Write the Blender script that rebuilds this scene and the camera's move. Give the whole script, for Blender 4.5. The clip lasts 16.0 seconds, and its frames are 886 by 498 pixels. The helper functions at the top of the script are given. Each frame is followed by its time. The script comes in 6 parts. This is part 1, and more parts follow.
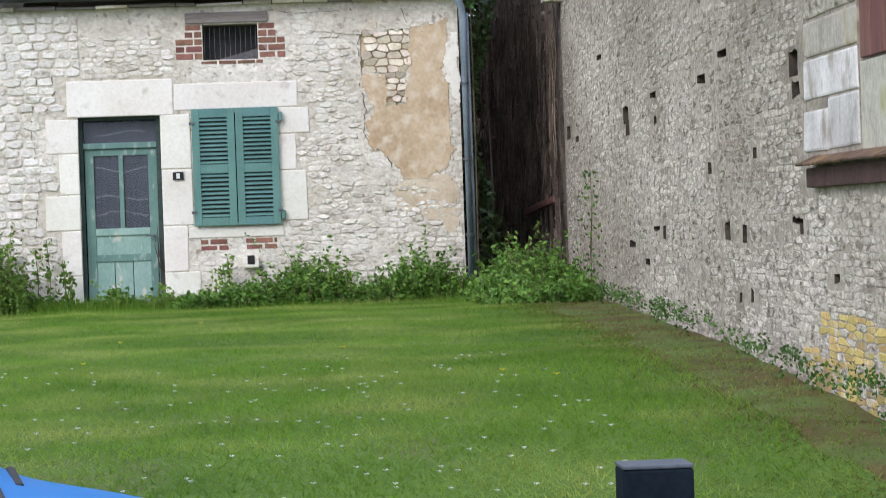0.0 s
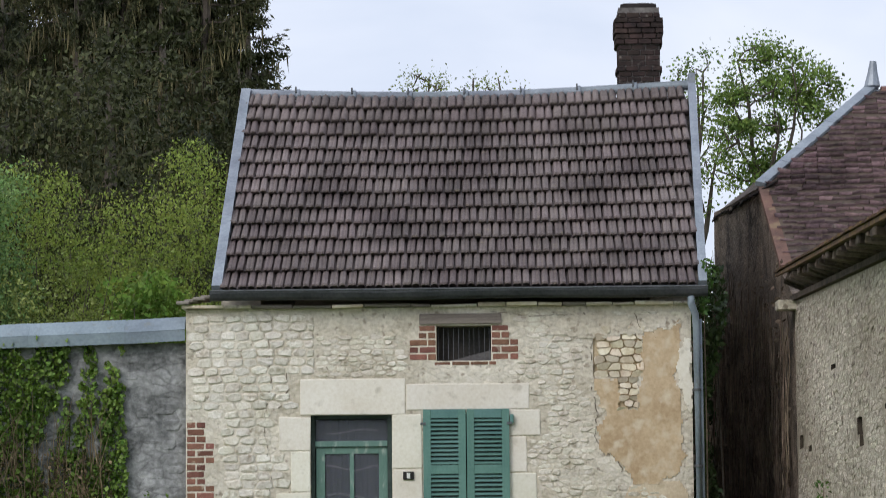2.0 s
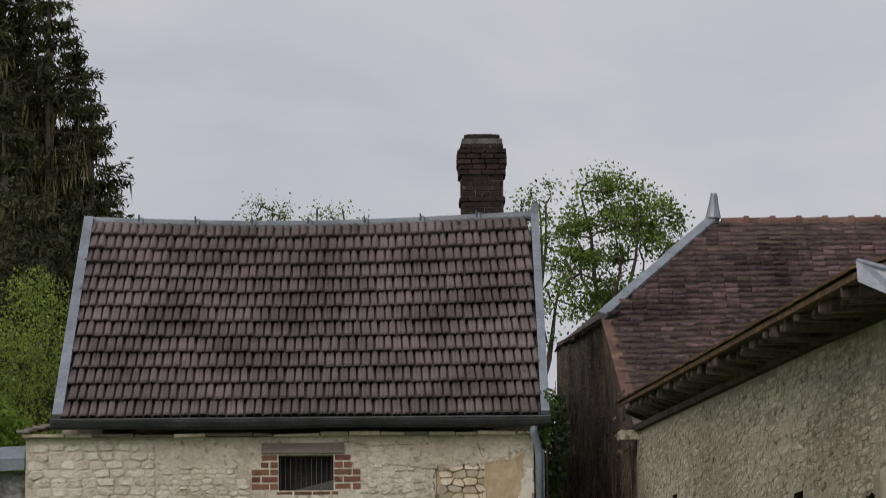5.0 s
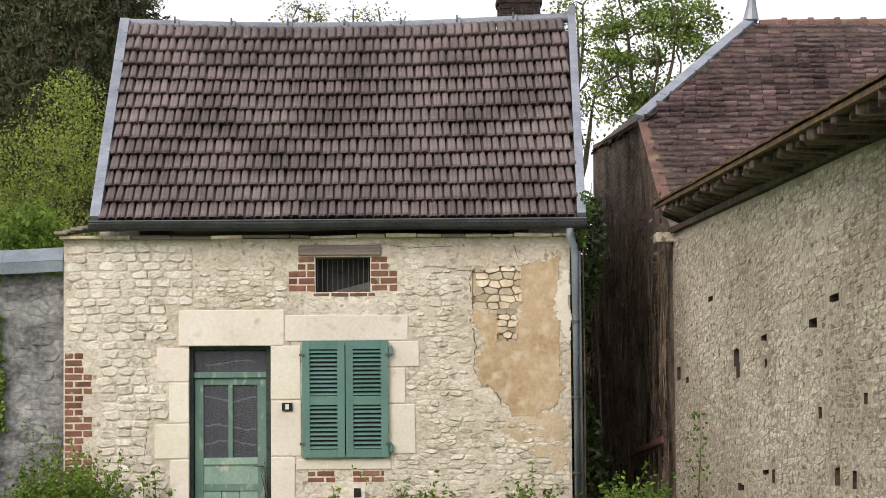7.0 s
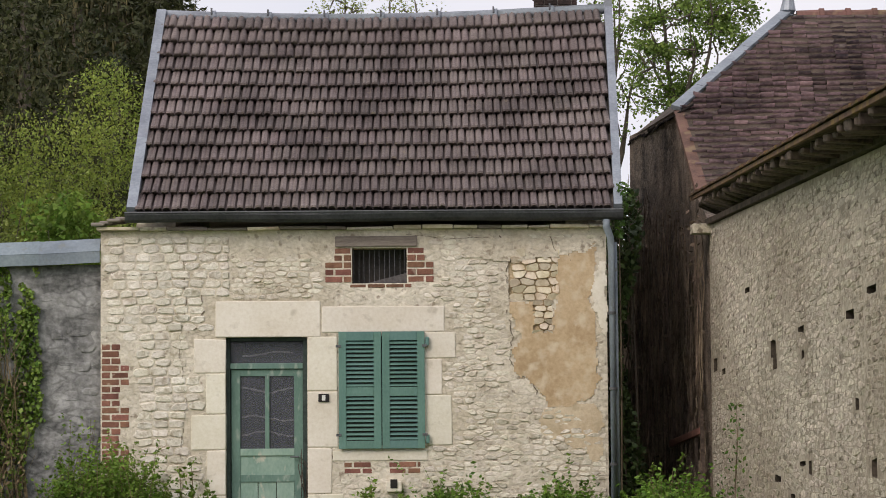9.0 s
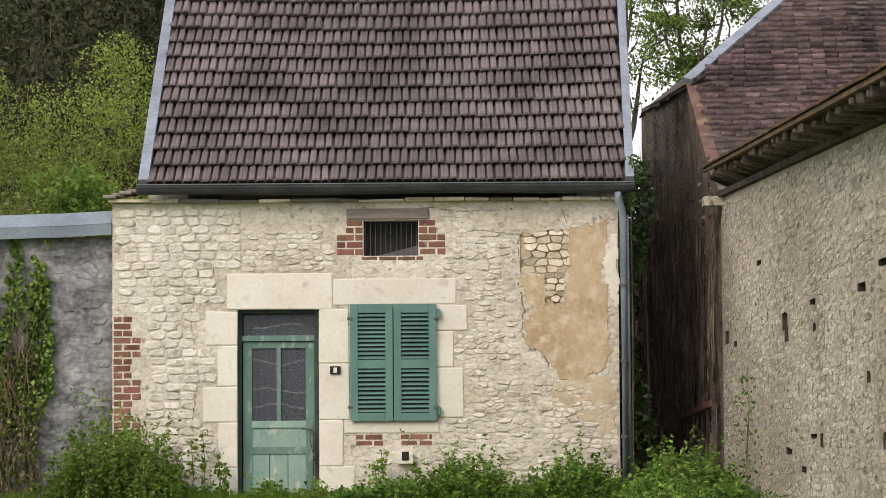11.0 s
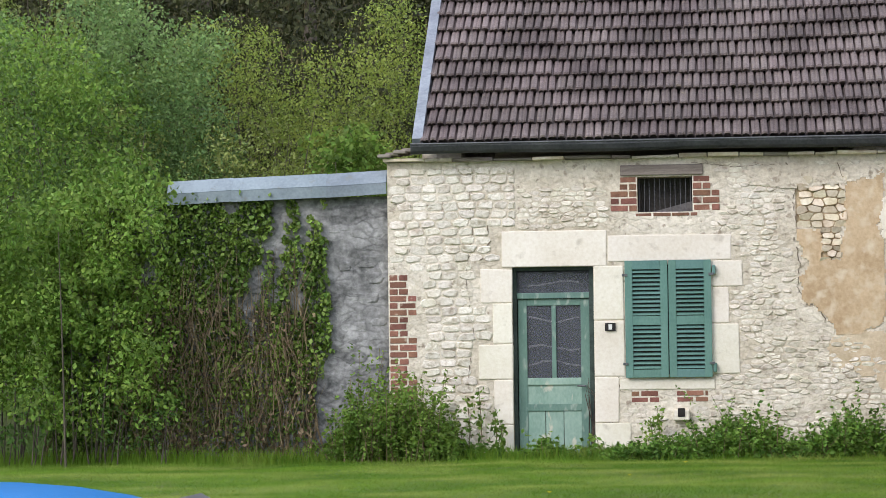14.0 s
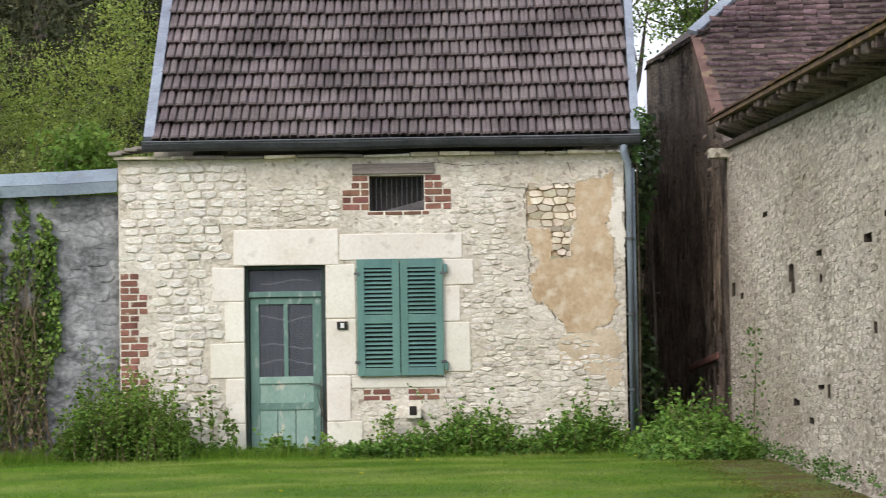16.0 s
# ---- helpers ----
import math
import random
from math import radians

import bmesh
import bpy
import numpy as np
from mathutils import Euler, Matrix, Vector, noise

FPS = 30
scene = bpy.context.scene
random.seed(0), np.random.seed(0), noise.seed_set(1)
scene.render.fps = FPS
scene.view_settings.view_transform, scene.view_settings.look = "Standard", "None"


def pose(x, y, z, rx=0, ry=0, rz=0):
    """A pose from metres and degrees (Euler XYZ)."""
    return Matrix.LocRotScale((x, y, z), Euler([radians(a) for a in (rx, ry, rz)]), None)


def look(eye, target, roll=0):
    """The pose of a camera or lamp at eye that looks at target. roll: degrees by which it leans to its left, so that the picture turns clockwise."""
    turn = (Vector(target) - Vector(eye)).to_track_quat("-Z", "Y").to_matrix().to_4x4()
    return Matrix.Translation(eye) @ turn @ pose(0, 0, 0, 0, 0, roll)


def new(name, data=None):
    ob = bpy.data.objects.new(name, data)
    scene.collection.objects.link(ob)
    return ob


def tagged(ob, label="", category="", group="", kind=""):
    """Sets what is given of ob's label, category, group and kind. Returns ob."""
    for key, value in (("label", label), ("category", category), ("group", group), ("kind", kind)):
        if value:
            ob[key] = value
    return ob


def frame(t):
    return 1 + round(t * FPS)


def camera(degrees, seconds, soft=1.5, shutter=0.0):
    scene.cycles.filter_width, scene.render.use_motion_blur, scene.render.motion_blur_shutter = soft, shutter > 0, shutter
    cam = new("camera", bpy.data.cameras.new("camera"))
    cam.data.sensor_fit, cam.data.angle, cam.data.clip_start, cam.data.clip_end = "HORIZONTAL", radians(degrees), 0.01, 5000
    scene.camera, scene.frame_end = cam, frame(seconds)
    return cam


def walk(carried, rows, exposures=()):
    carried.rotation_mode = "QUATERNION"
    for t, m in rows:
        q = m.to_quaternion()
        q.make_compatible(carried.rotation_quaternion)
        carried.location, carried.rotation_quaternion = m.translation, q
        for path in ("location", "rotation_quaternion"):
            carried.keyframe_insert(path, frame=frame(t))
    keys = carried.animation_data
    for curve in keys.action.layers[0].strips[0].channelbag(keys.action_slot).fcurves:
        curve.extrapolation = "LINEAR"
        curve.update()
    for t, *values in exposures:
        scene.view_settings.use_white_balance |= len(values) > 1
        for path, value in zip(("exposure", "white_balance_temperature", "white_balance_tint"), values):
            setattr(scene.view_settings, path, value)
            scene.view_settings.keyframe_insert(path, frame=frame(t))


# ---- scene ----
# A small stone house on a lawn, a barn beside it and a wooded slope behind, filmed from across the road.
cam = camera(17.5, 16.0, soft=0.85, shutter=0.15)
EYE = (0.0, 0.1, 0.90)
# seconds, heading to the right, pitch up, roll (degrees)
ROWS = [
    (0.0, 3.183, -0.540, -2.005),
    (0.5, 1.749, 1.466, -1.644),
    (1.0, -1.091, 2.283, -1.383),
    (1.5, -1.426, 3.824, -0.783),
    (2.0, -1.295, 5.590, -0.506),
    (2.5, -1.149, 9.070, -0.208),
    (3.0, -0.700, 11.453, -0.338),
    (3.5, 0.758, 12.054, -0.590),
    (4.0, 0.866, 11.850, -0.729),
    (4.5, 1.665, 11.021, -0.717),
    (5.0, 1.870, 8.136, -0.613),
    (5.2, 1.908, 7.207, -0.497),
    (7.3, 0.940, 3.969, -0.379),
    (7.5, 0.854, 3.836, -0.254),
    (8.0, 0.743, 3.991, -0.141),
    (8.5, 0.724, 4.077, -0.287),
    (9.0, 0.374, 4.037, -0.442),
    (9.2, 0.097, 4.031, -0.542),
    (11.5, 0.168, 3.074, -0.307),
    (12.0, 0.146, 2.660, -0.185),
    (12.5, 0.125, 2.603, -0.237),
    (13.0, -2.604, 2.638, -0.421),
    (13.5, -5.193, 2.671, -0.598),
    (14.0, -5.327, 2.686, -0.684),
    (14.5, -5.191, 2.710, -0.810),
    (15.0, -5.043, 2.723, -0.871),
    (15.5, -3.069, 2.667, -0.803),
    (16.0, 0.008, 2.585, -0.908),
]


def aim(yaw, pitch):
    a, b = radians(yaw), radians(pitch)
    return (EYE[0] + math.sin(a) * math.cos(b), EYE[1] + math.cos(a) * math.cos(b), EYE[2] + math.sin(b))


EXPOSURES = [
    (0.0, 0.85, 5930, 16), (0.5, 0.82, 5980, 16), (1.0, 0.80, 5980, 15), (1.5, 0.78, 6130, 14), (2.0, 0.30, 6400, 11), (2.5, -0.18, 6500, 11), (3.0, -0.62, 6200, 11),
    (3.5, -0.78, 6300, 11), (4.5, -0.72, 6600, 12), (5.0, -0.38, 7100, 14), (7.3, 0.68, 7250, 16), (8.0, 0.62, 7250, 16), (8.5, 0.44, 7230, 16), (9.0, 0.32, 7200, 16), (11.5, 0.72, 7150, 16),
    (12.5, 0.82, 6750, 15), (14.5, 0.84, 6450, 14), (16.0, 0.80, 6550, 14),
]
walk(cam, [(t, look(EYE, aim(yaw, pitch), roll)) for t, yaw, pitch, roll in ROWS], EXPOSURES)

# ---- light: an overcast, rainy sky ----
SUN_UP, SUN_AT = 36.0, 218.0
world = bpy.data.worlds.new("overcast_sky")
scene.world = world
world.use_nodes = True
wn, wl = world.node_tree.nodes, world.node_tree.links
sky = wn.new("ShaderNodeTexSky")
sky.sky_type, sky.sun_disc = "NISHITA", False
sky.sun_elevation, sky.sun_rotation = radians(SUN_UP), radians(SUN_AT)
sky.air_density, sky.dust_density = 1.0, 4.0
wco = wn.new("ShaderNodeTexCoord")
wmap = wn.new("ShaderNodeMapping")
wmap.inputs["Scale"].default_value = (1.0, 1.0, 2.6)
wnoise = wn.new("ShaderNodeTexNoise")
wnoise.inputs["Scale"].default_value, wnoise.inputs["Detail"].default_value = 5.0, 5.0
wnoise.inputs["Distortion"].default_value = 0.5
wramp = wn.new("ShaderNodeValToRGB")
wramp.color_ramp.elements[0].position, wramp.color_ramp.elements[0].color = 0.32, (5.6, 6.3, 7.6, 1)
wramp.color_ramp.elements[1].position, wramp.color_ramp.elements[1].color = 0.70, (7.6, 8.0, 8.9, 1)
wmix = wn.new("ShaderNodeMix")
wmix.data_type = "RGBA"
wmix.inputs[0].default_value = 0.94
wl.new(wco.outputs["Generated"], wmap.inputs["Vector"])
wl.new(wmap.outputs["Vector"], wnoise.inputs["Vector"])
wl.new(wnoise.outputs["Fac"], wramp.inputs["Fac"])
wl.new(sky.outputs["Color"], wmix.inputs[6])
wl.new(wramp.outputs["Color"], wmix.inputs[7])
wl.new(wmix.outputs[2], wn["Background"].inputs["Color"])
wn["Background"].inputs["Strength"].default_value = 0.10
sun = new("sun", bpy.data.lights.new("sun", "SUN"))
sun.data.energy, sun.data.angle, sun.data.color = 1.15, radians(28), (1.0, 0.96, 0.90)
az, el = radians(SUN_AT), radians(SUN_UP)
sun.matrix_world = look((0, 0, 40), (-math.sin(az) * math.cos(el), -math.cos(az) * math.cos(el), 40 - math.sin(el)))


# ---- materials ----
def mat(name, dark, light, scale=3.0, fine=40.0, rough=0.85, bump=0.3, bump_at=None, vary=0.25, metal=0.0, island=False,
        spots=None, spot_at=6.0, spot_lo=0.58, spot_hi=0.68, stretch=(1, 1, 1), spec=0.3, through_light=0.0, depth=0.01, cells=None, joint=0.55, cell_vary=0.25):
    """A worn surface: two colours mixed by a broad and a fine noise, spots of a third colour, relief, and a shade of its own for each piece."""
    m = bpy.data.materials.new(name)
    m.use_nodes = True
    n, l = m.node_tree.nodes, m.node_tree.links
    b = n["Principled BSDF"]
    geo = n.new("ShaderNodeNewGeometry")
    mp = n.new("ShaderNodeMapping")
    mp.inputs["Scale"].default_value = stretch
    l.new(geo.outputs["Position"], mp.inputs["Vector"])

    def noise_at(s, detail=4.0):
        t = n.new("ShaderNodeTexNoise")
        t.inputs["Scale"].default_value, t.inputs["Detail"].default_value = s, detail
        l.new(mp.outputs["Vector"], t.inputs["Vector"])
        return t.outputs["Fac"]

    def math_node(op, a, c):
        t = n.new("ShaderNodeMath")
        t.operation = op
        for i, v in enumerate((a, c)):
            if isinstance(v, (int, float)):
                t.inputs[i].default_value = v
            else:
                l.new(v, t.inputs[i])
        return t.outputs[0]

    broad, small = noise_at(scale), noise_at(fine, 6.0)
    mixed = math_node("ADD", math_node("MULTIPLY", broad, 0.6), math_node("MULTIPLY", small, 0.4))
    ramp = n.new("ShaderNodeValToRGB")
    ramp.color_ramp.elements[0].position, ramp.color_ramp.elements[0].color = 0.36, (*dark, 1)
    ramp.color_ramp.elements[1].position, ramp.color_ramp.elements[1].color = 0.64, (*light, 1)
    l.new(mixed, ramp.inputs["Fac"])
    colour = ramp.outputs["Color"]
    if spots:
        sr = n.new("ShaderNodeValToRGB")
        sr.color_ramp.elements[0].position, sr.color_ramp.elements[1].position = spot_lo, spot_hi
        l.new(noise_at(spot_at, 5.0), sr.inputs["Fac"])
        mx = n.new("ShaderNodeMix")
        mx.data_type = "RGBA"
        l.new(sr.outputs["Color"], mx.inputs[0])
        l.new(colour, mx.inputs[6])
        mx.inputs[7].default_value = (*spots, 1)
        colour = mx.outputs[2]
    if vary:
        if island:
            rnd = geo.outputs["Random Per Island"]
        else:
            rnd = n.new("ShaderNodeObjectInfo").outputs["Random"]
        hsv = n.new("ShaderNodeHueSaturation")
        l.new(colour, hsv.inputs["Color"])
        l.new(math_node("ADD", math_node("MULTIPLY", rnd, 2 * vary), 1 - vary), hsv.inputs["Value"])
        hue = math_node("FRACT", math_node("MULTIPLY", rnd, 17.3), 0.0)
        l.new(math_node("ADD", math_node("MULTIPLY", hue, 0.03), 0.485), hsv.inputs["Hue"])
        colour = hsv.outputs["Color"]
    cell_high = None
    if cells:
        # flush rubble under thin pointing: uneven cells with tinted faces and open joints
        cm = n.new("ShaderNodeMapping")
        cm.inputs["Scale"].default_value = cells
        wob = n.new("ShaderNodeTexNoise")
        wob.inputs["Scale"].default_value, wob.inputs["Detail"].default_value = 4.0, 3.0
        l.new(geo.outputs["Position"], wob.inputs["Vector"])
        wmx = n.new("ShaderNodeMix")
        wmx.data_type, wmx.blend_type = "RGBA", "ADD"
        wmx.inputs[0].default_value = 0.16
        l.new(geo.outputs["Position"], wmx.inputs[6])
        l.new(wob.outputs["Color"], wmx.inputs[7])
        l.new(wmx.outputs[2], cm.inputs["Vector"])
        edge, face = n.new("ShaderNodeTexVoronoi"), n.new("ShaderNodeTexVoronoi")
        edge.feature = "DISTANCE_TO_EDGE"
        for t in (edge, face):
            t.inputs["Scale"].default_value = 1.0
            l.new(cm.outputs["Vector"], t.inputs["Vector"])
        er = n.new("ShaderNodeMapRange")
        er.inputs["From Min"].default_value, er.inputs["From Max"].default_value = 0.0, 0.16
        l.new(edge.outputs["Distance"], er.inputs["Value"])
        # the joints are open in places only
        patch = n.new("ShaderNodeMapRange")
        patch.inputs["From Min"].default_value, patch.inputs["From Max"].default_value = 0.42, 0.60
        l.new(noise_at(3.1, 3.0), patch.inputs["Value"])
        shut = math_node("SUBTRACT", 1.0, patch.outputs["Result"])
        high = math_node("MAXIMUM", er.outputs["Result"], math_node("MULTIPLY", shut, 0.85))
        sep = n.new("ShaderNodeSeparateColor")
        l.new(face.outputs["Color"], sep.inputs["Color"])
        tone = math_node("ADD", math_node("MULTIPLY", sep.outputs[0], 2 * cell_vary), 1 - cell_vary)
        tone = math_node("MULTIPLY", tone, math_node("ADD", math_node("MULTIPLY", high, 1 - joint), joint))
        cv = n.new("ShaderNodeHueSaturation")
        l.new(colour, cv.inputs["Color"])
        l.new(tone, cv.inputs["Value"])
        colour = cv.outputs["Color"]
        cell_high = high
    l.new(colour, b.inputs["Base Color"])
    b.inputs["Roughness"].default_value, b.inputs["Metallic"].default_value = rough, metal
    b.inputs["Specular IOR Level"].default_value = spec
    if bump:
        bp = n.new("ShaderNodeBump")
        bp.inputs["Strength"].default_value, bp.inputs["Distance"].default_value = bump, depth
        l.new(noise_at(bump_at or fine, 6.0), bp.inputs["Height"])
        if cell_high is not None:
            cb = n.new("ShaderNodeBump")
            cb.inputs["Strength"].default_value, cb.inputs["Distance"].default_value = 0.3, 0.012
            l.new(cell_high, cb.inputs["Height"])
            l.new(cb.outputs["Normal"], bp.inputs["Normal"])
        l.new(bp.outputs["Normal"], b.inputs["Normal"])
    if through_light:
        tr = n.new("ShaderNodeBsdfTranslucent")
        l.new(colour, tr.inputs["Color"])
        ms = n.new("ShaderNodeMixShader")
        ms.inputs[0].default_value = through_light
        l.new(b.outputs[0], ms.inputs[1])
        l.new(tr.outputs[0], ms.inputs[2])
        l.new(ms.outputs[0], n["Material Output"].inputs["Surface"])
    return m


M = {
    "mortar": mat("lime_mortar", (0.53, 0.465, 0.36), (0.81, 0.75, 0.645), 1.3, 24, bump=0.9, vary=0, bump_at=16, spots=(0.38, 0.32, 0.25), spot_at=13, spot_lo=0.59, spot_hi=0.70, depth=0.025, cells=(7.0, 1.0, 12.0), joint=0.86, cell_vary=0.07),
    "stone": mat("pale_rubble_stone", (0.64, 0.585, 0.49), (0.86, 0.82, 0.74), 3.4, 26, bump=0.9, vary=0.13, bump_at=24, depth=0.02, spots=(0.46, 0.40, 0.31), spot_at=11, spot_lo=0.54, spot_hi=0.70),
    "stone_joined": mat("pale_rubble_stone_run", (0.60, 0.545, 0.445), (0.83, 0.785, 0.695), 3.4, 26, bump=0.9, vary=0.13, island=True, bump_at=24, depth=0.02, spots=(0.46, 0.40, 0.31), spot_at=11, spot_lo=0.54, spot_hi=0.70),
    "earth_joint": mat("eroded_earth_mortar", (0.32, 0.25, 0.165), (0.54, 0.44, 0.31), 5, 40, bump=0.6, vary=0),
    "dressed": mat("dressed_limestone", (0.74, 0.68, 0.565), (0.88, 0.835, 0.745), 1.2, 30, bump=0.22, vary=0.05, spots=(0.52, 0.47, 0.38), spot_at=7, spot_lo=0.60, spot_hi=0.80),
    "ochre": mat("ochre_lime_plaster", (0.46, 0.325, 0.195), (0.65, 0.505, 0.335), 2.2, 26, bump=0.5, vary=0, spots=(0.70, 0.60, 0.45), spot_at=7, spot_lo=0.50, spot_hi=0.72),
    "brick": mat("red_brick", (0.185, 0.085, 0.062), (0.30, 0.145, 0.102), 9, 60, bump=0.4, vary=0.3, spots=(0.45, 0.33, 0.25), spot_at=14, spot_lo=0.62, spot_hi=0.72),
    "dark_brick": mat("sooty_brick", (0.017, 0.012, 0.012), (0.055, 0.034, 0.030), 7, 50, bump=0.5, vary=0.3, spots=(0.20, 0.17, 0.15), spot_at=10, spot_lo=0.64, spot_hi=0.75),
    # board grey darkened for the shade of the loft opening
    "shade_board": mat("shaded_grey_board", (0.075, 0.072, 0.072), (0.16, 0.15, 0.15), 3, 40, bump=0.3, vary=0),
    "bedding": mat("ochre_bedding_mortar", (0.30, 0.22, 0.13), (0.60, 0.49, 0.34), 6, 30, bump=0.8, vary=0, depth=0.02),
    "pale_ochre": mat("thin_ochre_wash", (0.56, 0.44, 0.30), (0.76, 0.66, 0.50), 3, 26, bump=0.6, vary=0, spots=(0.50, 0.40, 0.27), spot_at=6, spot_lo=0.5, spot_hi=0.7),
    "soot_mortar": mat("sooty_lime_joint", (0.05, 0.045, 0.042), (0.22, 0.20, 0.19), 5, 30, bump=0.4, vary=0),
    "green": mat("faded_green_paint", (0.105, 0.195, 0.165), (0.165, 0.275, 0.23), 5, 50, rough=0.6, bump=0.18, vary=0.06, spots=(0.33, 0.40, 0.345), spot_at=12, spot_lo=0.58, spot_hi=0.70, stretch=(1, 1, 0.4)),
    "shutter": mat("blue_green_shutter_paint", (0.095, 0.205, 0.185), (0.145, 0.275, 0.245), 4, 50, rough=0.6, bump=0.15, vary=0.05, stretch=(1, 1, 0.5)),
    # darkened copy of the door green, with the opening's shadow in its colour
    "shade_green": mat("shaded_green_paint", (0.022, 0.036, 0.032), (0.06, 0.085, 0.075), 5, 40, rough=0.6, bump=0.2, vary=0.1),
    "flaked": mat("flaking_green_paint", (0.22, 0.35, 0.285), (0.33, 0.46, 0.385), 5, 40, rough=0.7, bump=0.3, vary=0.04, spots=(0.55, 0.55, 0.46), spot_at=9, spot_lo=0.60, spot_hi=0.68, stretch=(1, 1, 0.5)),
    # near-black colour that stands in for unlit rooms behind the openings
    "inside_shade": mat("interior_shade", (0.02, 0.02, 0.02), (0.05, 0.045, 0.04), 3, 30, bump=0.1, vary=0),
    "old_wood": mat("grey_weathered_wood", (0.15, 0.125, 0.105), (0.34, 0.30, 0.26), 3, 40, bump=0.5, vary=0.15, stretch=(0.3, 1, 6)),
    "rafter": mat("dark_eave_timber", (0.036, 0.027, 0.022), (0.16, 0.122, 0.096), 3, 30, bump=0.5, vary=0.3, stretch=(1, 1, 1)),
    "dark_wall": mat("blackened_barn_wall", (0.048, 0.038, 0.032), (0.29, 0.225, 0.175), 1.6, 20, bump=0.8, vary=0, spots=(0.24, 0.195, 0.16), spot_at=6, spot_lo=0.58, spot_hi=0.76, stretch=(1.7, 1.7, 1.1), depth=0.05, cells=(3.0, 3.2, 7.0), joint=0.8, cell_vary=0.2),
    "tile": mat("brown_interlocking_tile", (0.072, 0.056, 0.053), (0.215, 0.174, 0.166), 1.4, 30, rough=0.6, bump=0.4, vary=0.16, spots=(0.21, 0.17, 0.13), spot_at=12, spot_lo=0.63, spot_hi=0.76),
    "tile_joined": mat("brown_interlocking_tile_run", (0.072, 0.056, 0.053), (0.215, 0.174, 0.166), 1.4, 30, rough=0.6, bump=0.4, vary=0.16, island=True, spots=(0.21, 0.17, 0.13), spot_at=12, spot_lo=0.63, spot_hi=0.76),
    "flat_tile": mat("old_flat_clay_tile", (0.045, 0.029, 0.036), (0.33, 0.22, 0.23), 1.0, 18, rough=0.38, bump=0.6, vary=0.5, island=True, spots=(0.25, 0.21, 0.19), spot_at=5, spot_lo=0.60, spot_hi=0.74),
    "terracotta": mat("terracotta", (0.12, 0.070, 0.058), (0.24, 0.130, 0.105), 4, 40, bump=0.3, vary=0.2, spots=(0.25, 0.17, 0.11), spot_at=6),
    "zinc": mat("weathered_zinc", (0.20, 0.225, 0.26), (0.34, 0.375, 0.42), 3, 30, rough=0.45, bump=0.08, vary=0.1, metal=0.25, spots=(0.28, 0.29, 0.31), spot_at=5, spot_lo=0.62, spot_hi=0.8),
    "gutter": mat("dark_zinc_gutter", (0.07, 0.075, 0.08), (0.15, 0.155, 0.165), 3, 30, rough=0.45, bump=0.08, vary=0.05, metal=0.3),
    "cap_zinc": mat("grey_wall_capping", (0.18, 0.22, 0.255), (0.28, 0.335, 0.38), 2, 30, rough=0.6, bump=0.1, vary=0.1, spots=(0.20, 0.22, 0.22), spot_at=10, spot_lo=0.60, spot_hi=0.72),
    "grey_render": mat("grey_garden_wall_render", (0.105, 0.108, 0.108), (0.40, 0.40, 0.40), 3.5, 18, bump=1.0, vary=0, bump_at=12, spots=(0.14, 0.145, 0.145), spot_at=5, spot_lo=0.58, spot_hi=0.75, depth=0.025, cells=(5.0, 1.0, 11.0), joint=0.62, cell_vary=0.2),
    "barn_stone": mat("grey_barn_stone", (0.265, 0.22, 0.16), (0.69, 0.625, 0.525), 0.6, 22, bump=1.0, vary=0.14, bump_at=18, spots=(0.20, 0.165, 0.125), spot_at=14, spot_lo=0.52, spot_hi=0.66, depth=0.04, stretch=(1, 0.45, 1)),
    "barn_joined": mat("grey_barn_stone_run", (0.265, 0.22, 0.16), (0.69, 0.625, 0.525), 0.6, 22, bump=1.0, vary=0.14, island=True, bump_at=18, spots=(0.20, 0.165, 0.125), spot_at=14, spot_lo=0.52, spot_hi=0.66, depth=0.04, stretch=(1, 0.45, 1)),
    "barn_mortar": mat("barn_mortar", (0.27, 0.225, 0.17), (0.50, 0.44, 0.355), 0.8, 16, bump=0.9, vary=0, bump_at=12, spots=(0.24, 0.20, 0.16), spot_at=3, spot_lo=0.58, spot_hi=0.75, depth=0.03, cells=(1.0, 4.2, 9.0), joint=0.75, cell_vary=0.12),
    "lichen": mat("lichen_yellow_stone", (0.42, 0.30, 0.10), (0.62, 0.46, 0.16), 3, 24, bump=0.7, vary=0.25, spots=(0.55, 0.50, 0.42), spot_at=6, spot_lo=0.55, spot_hi=0.68),
    "red_wood": mat("rust_red_boards", (0.12, 0.055, 0.048), (0.22, 0.10, 0.08), 3, 40, bump=0.4, vary=0.15, stretch=(3, 3, 0.4)),
    "grass_ground": mat("lawn_soil", (0.060, 0.120, 0.012), (0.125, 0.215, 0.024), 0.7, 18, bump=0.8, vary=0, bump_at=50, spots=(0.15, 0.155, 0.06), spot_at=0.9, spot_lo=0.55, spot_hi=0.74, depth=0.03),
    "worn_strip": mat("bare_brown_strip", (0.066, 0.052, 0.013), (0.130, 0.098, 0.028), 2.5, 24, bump=0.8, vary=0, spots=(0.10, 0.16, 0.03), spot_at=1.6, spot_lo=0.42, spot_hi=0.64, depth=0.03),
    "blade": mat("mown_grass", (0.105, 0.215, 0.018), (0.225, 0.375, 0.042), 0.6, 9, rough=0.7, bump=0, vary=0.14, island=True, through_light=0.55, spots=(0.38, 0.44, 0.11), spot_at=0.8, spot_lo=0.45, spot_hi=0.72),
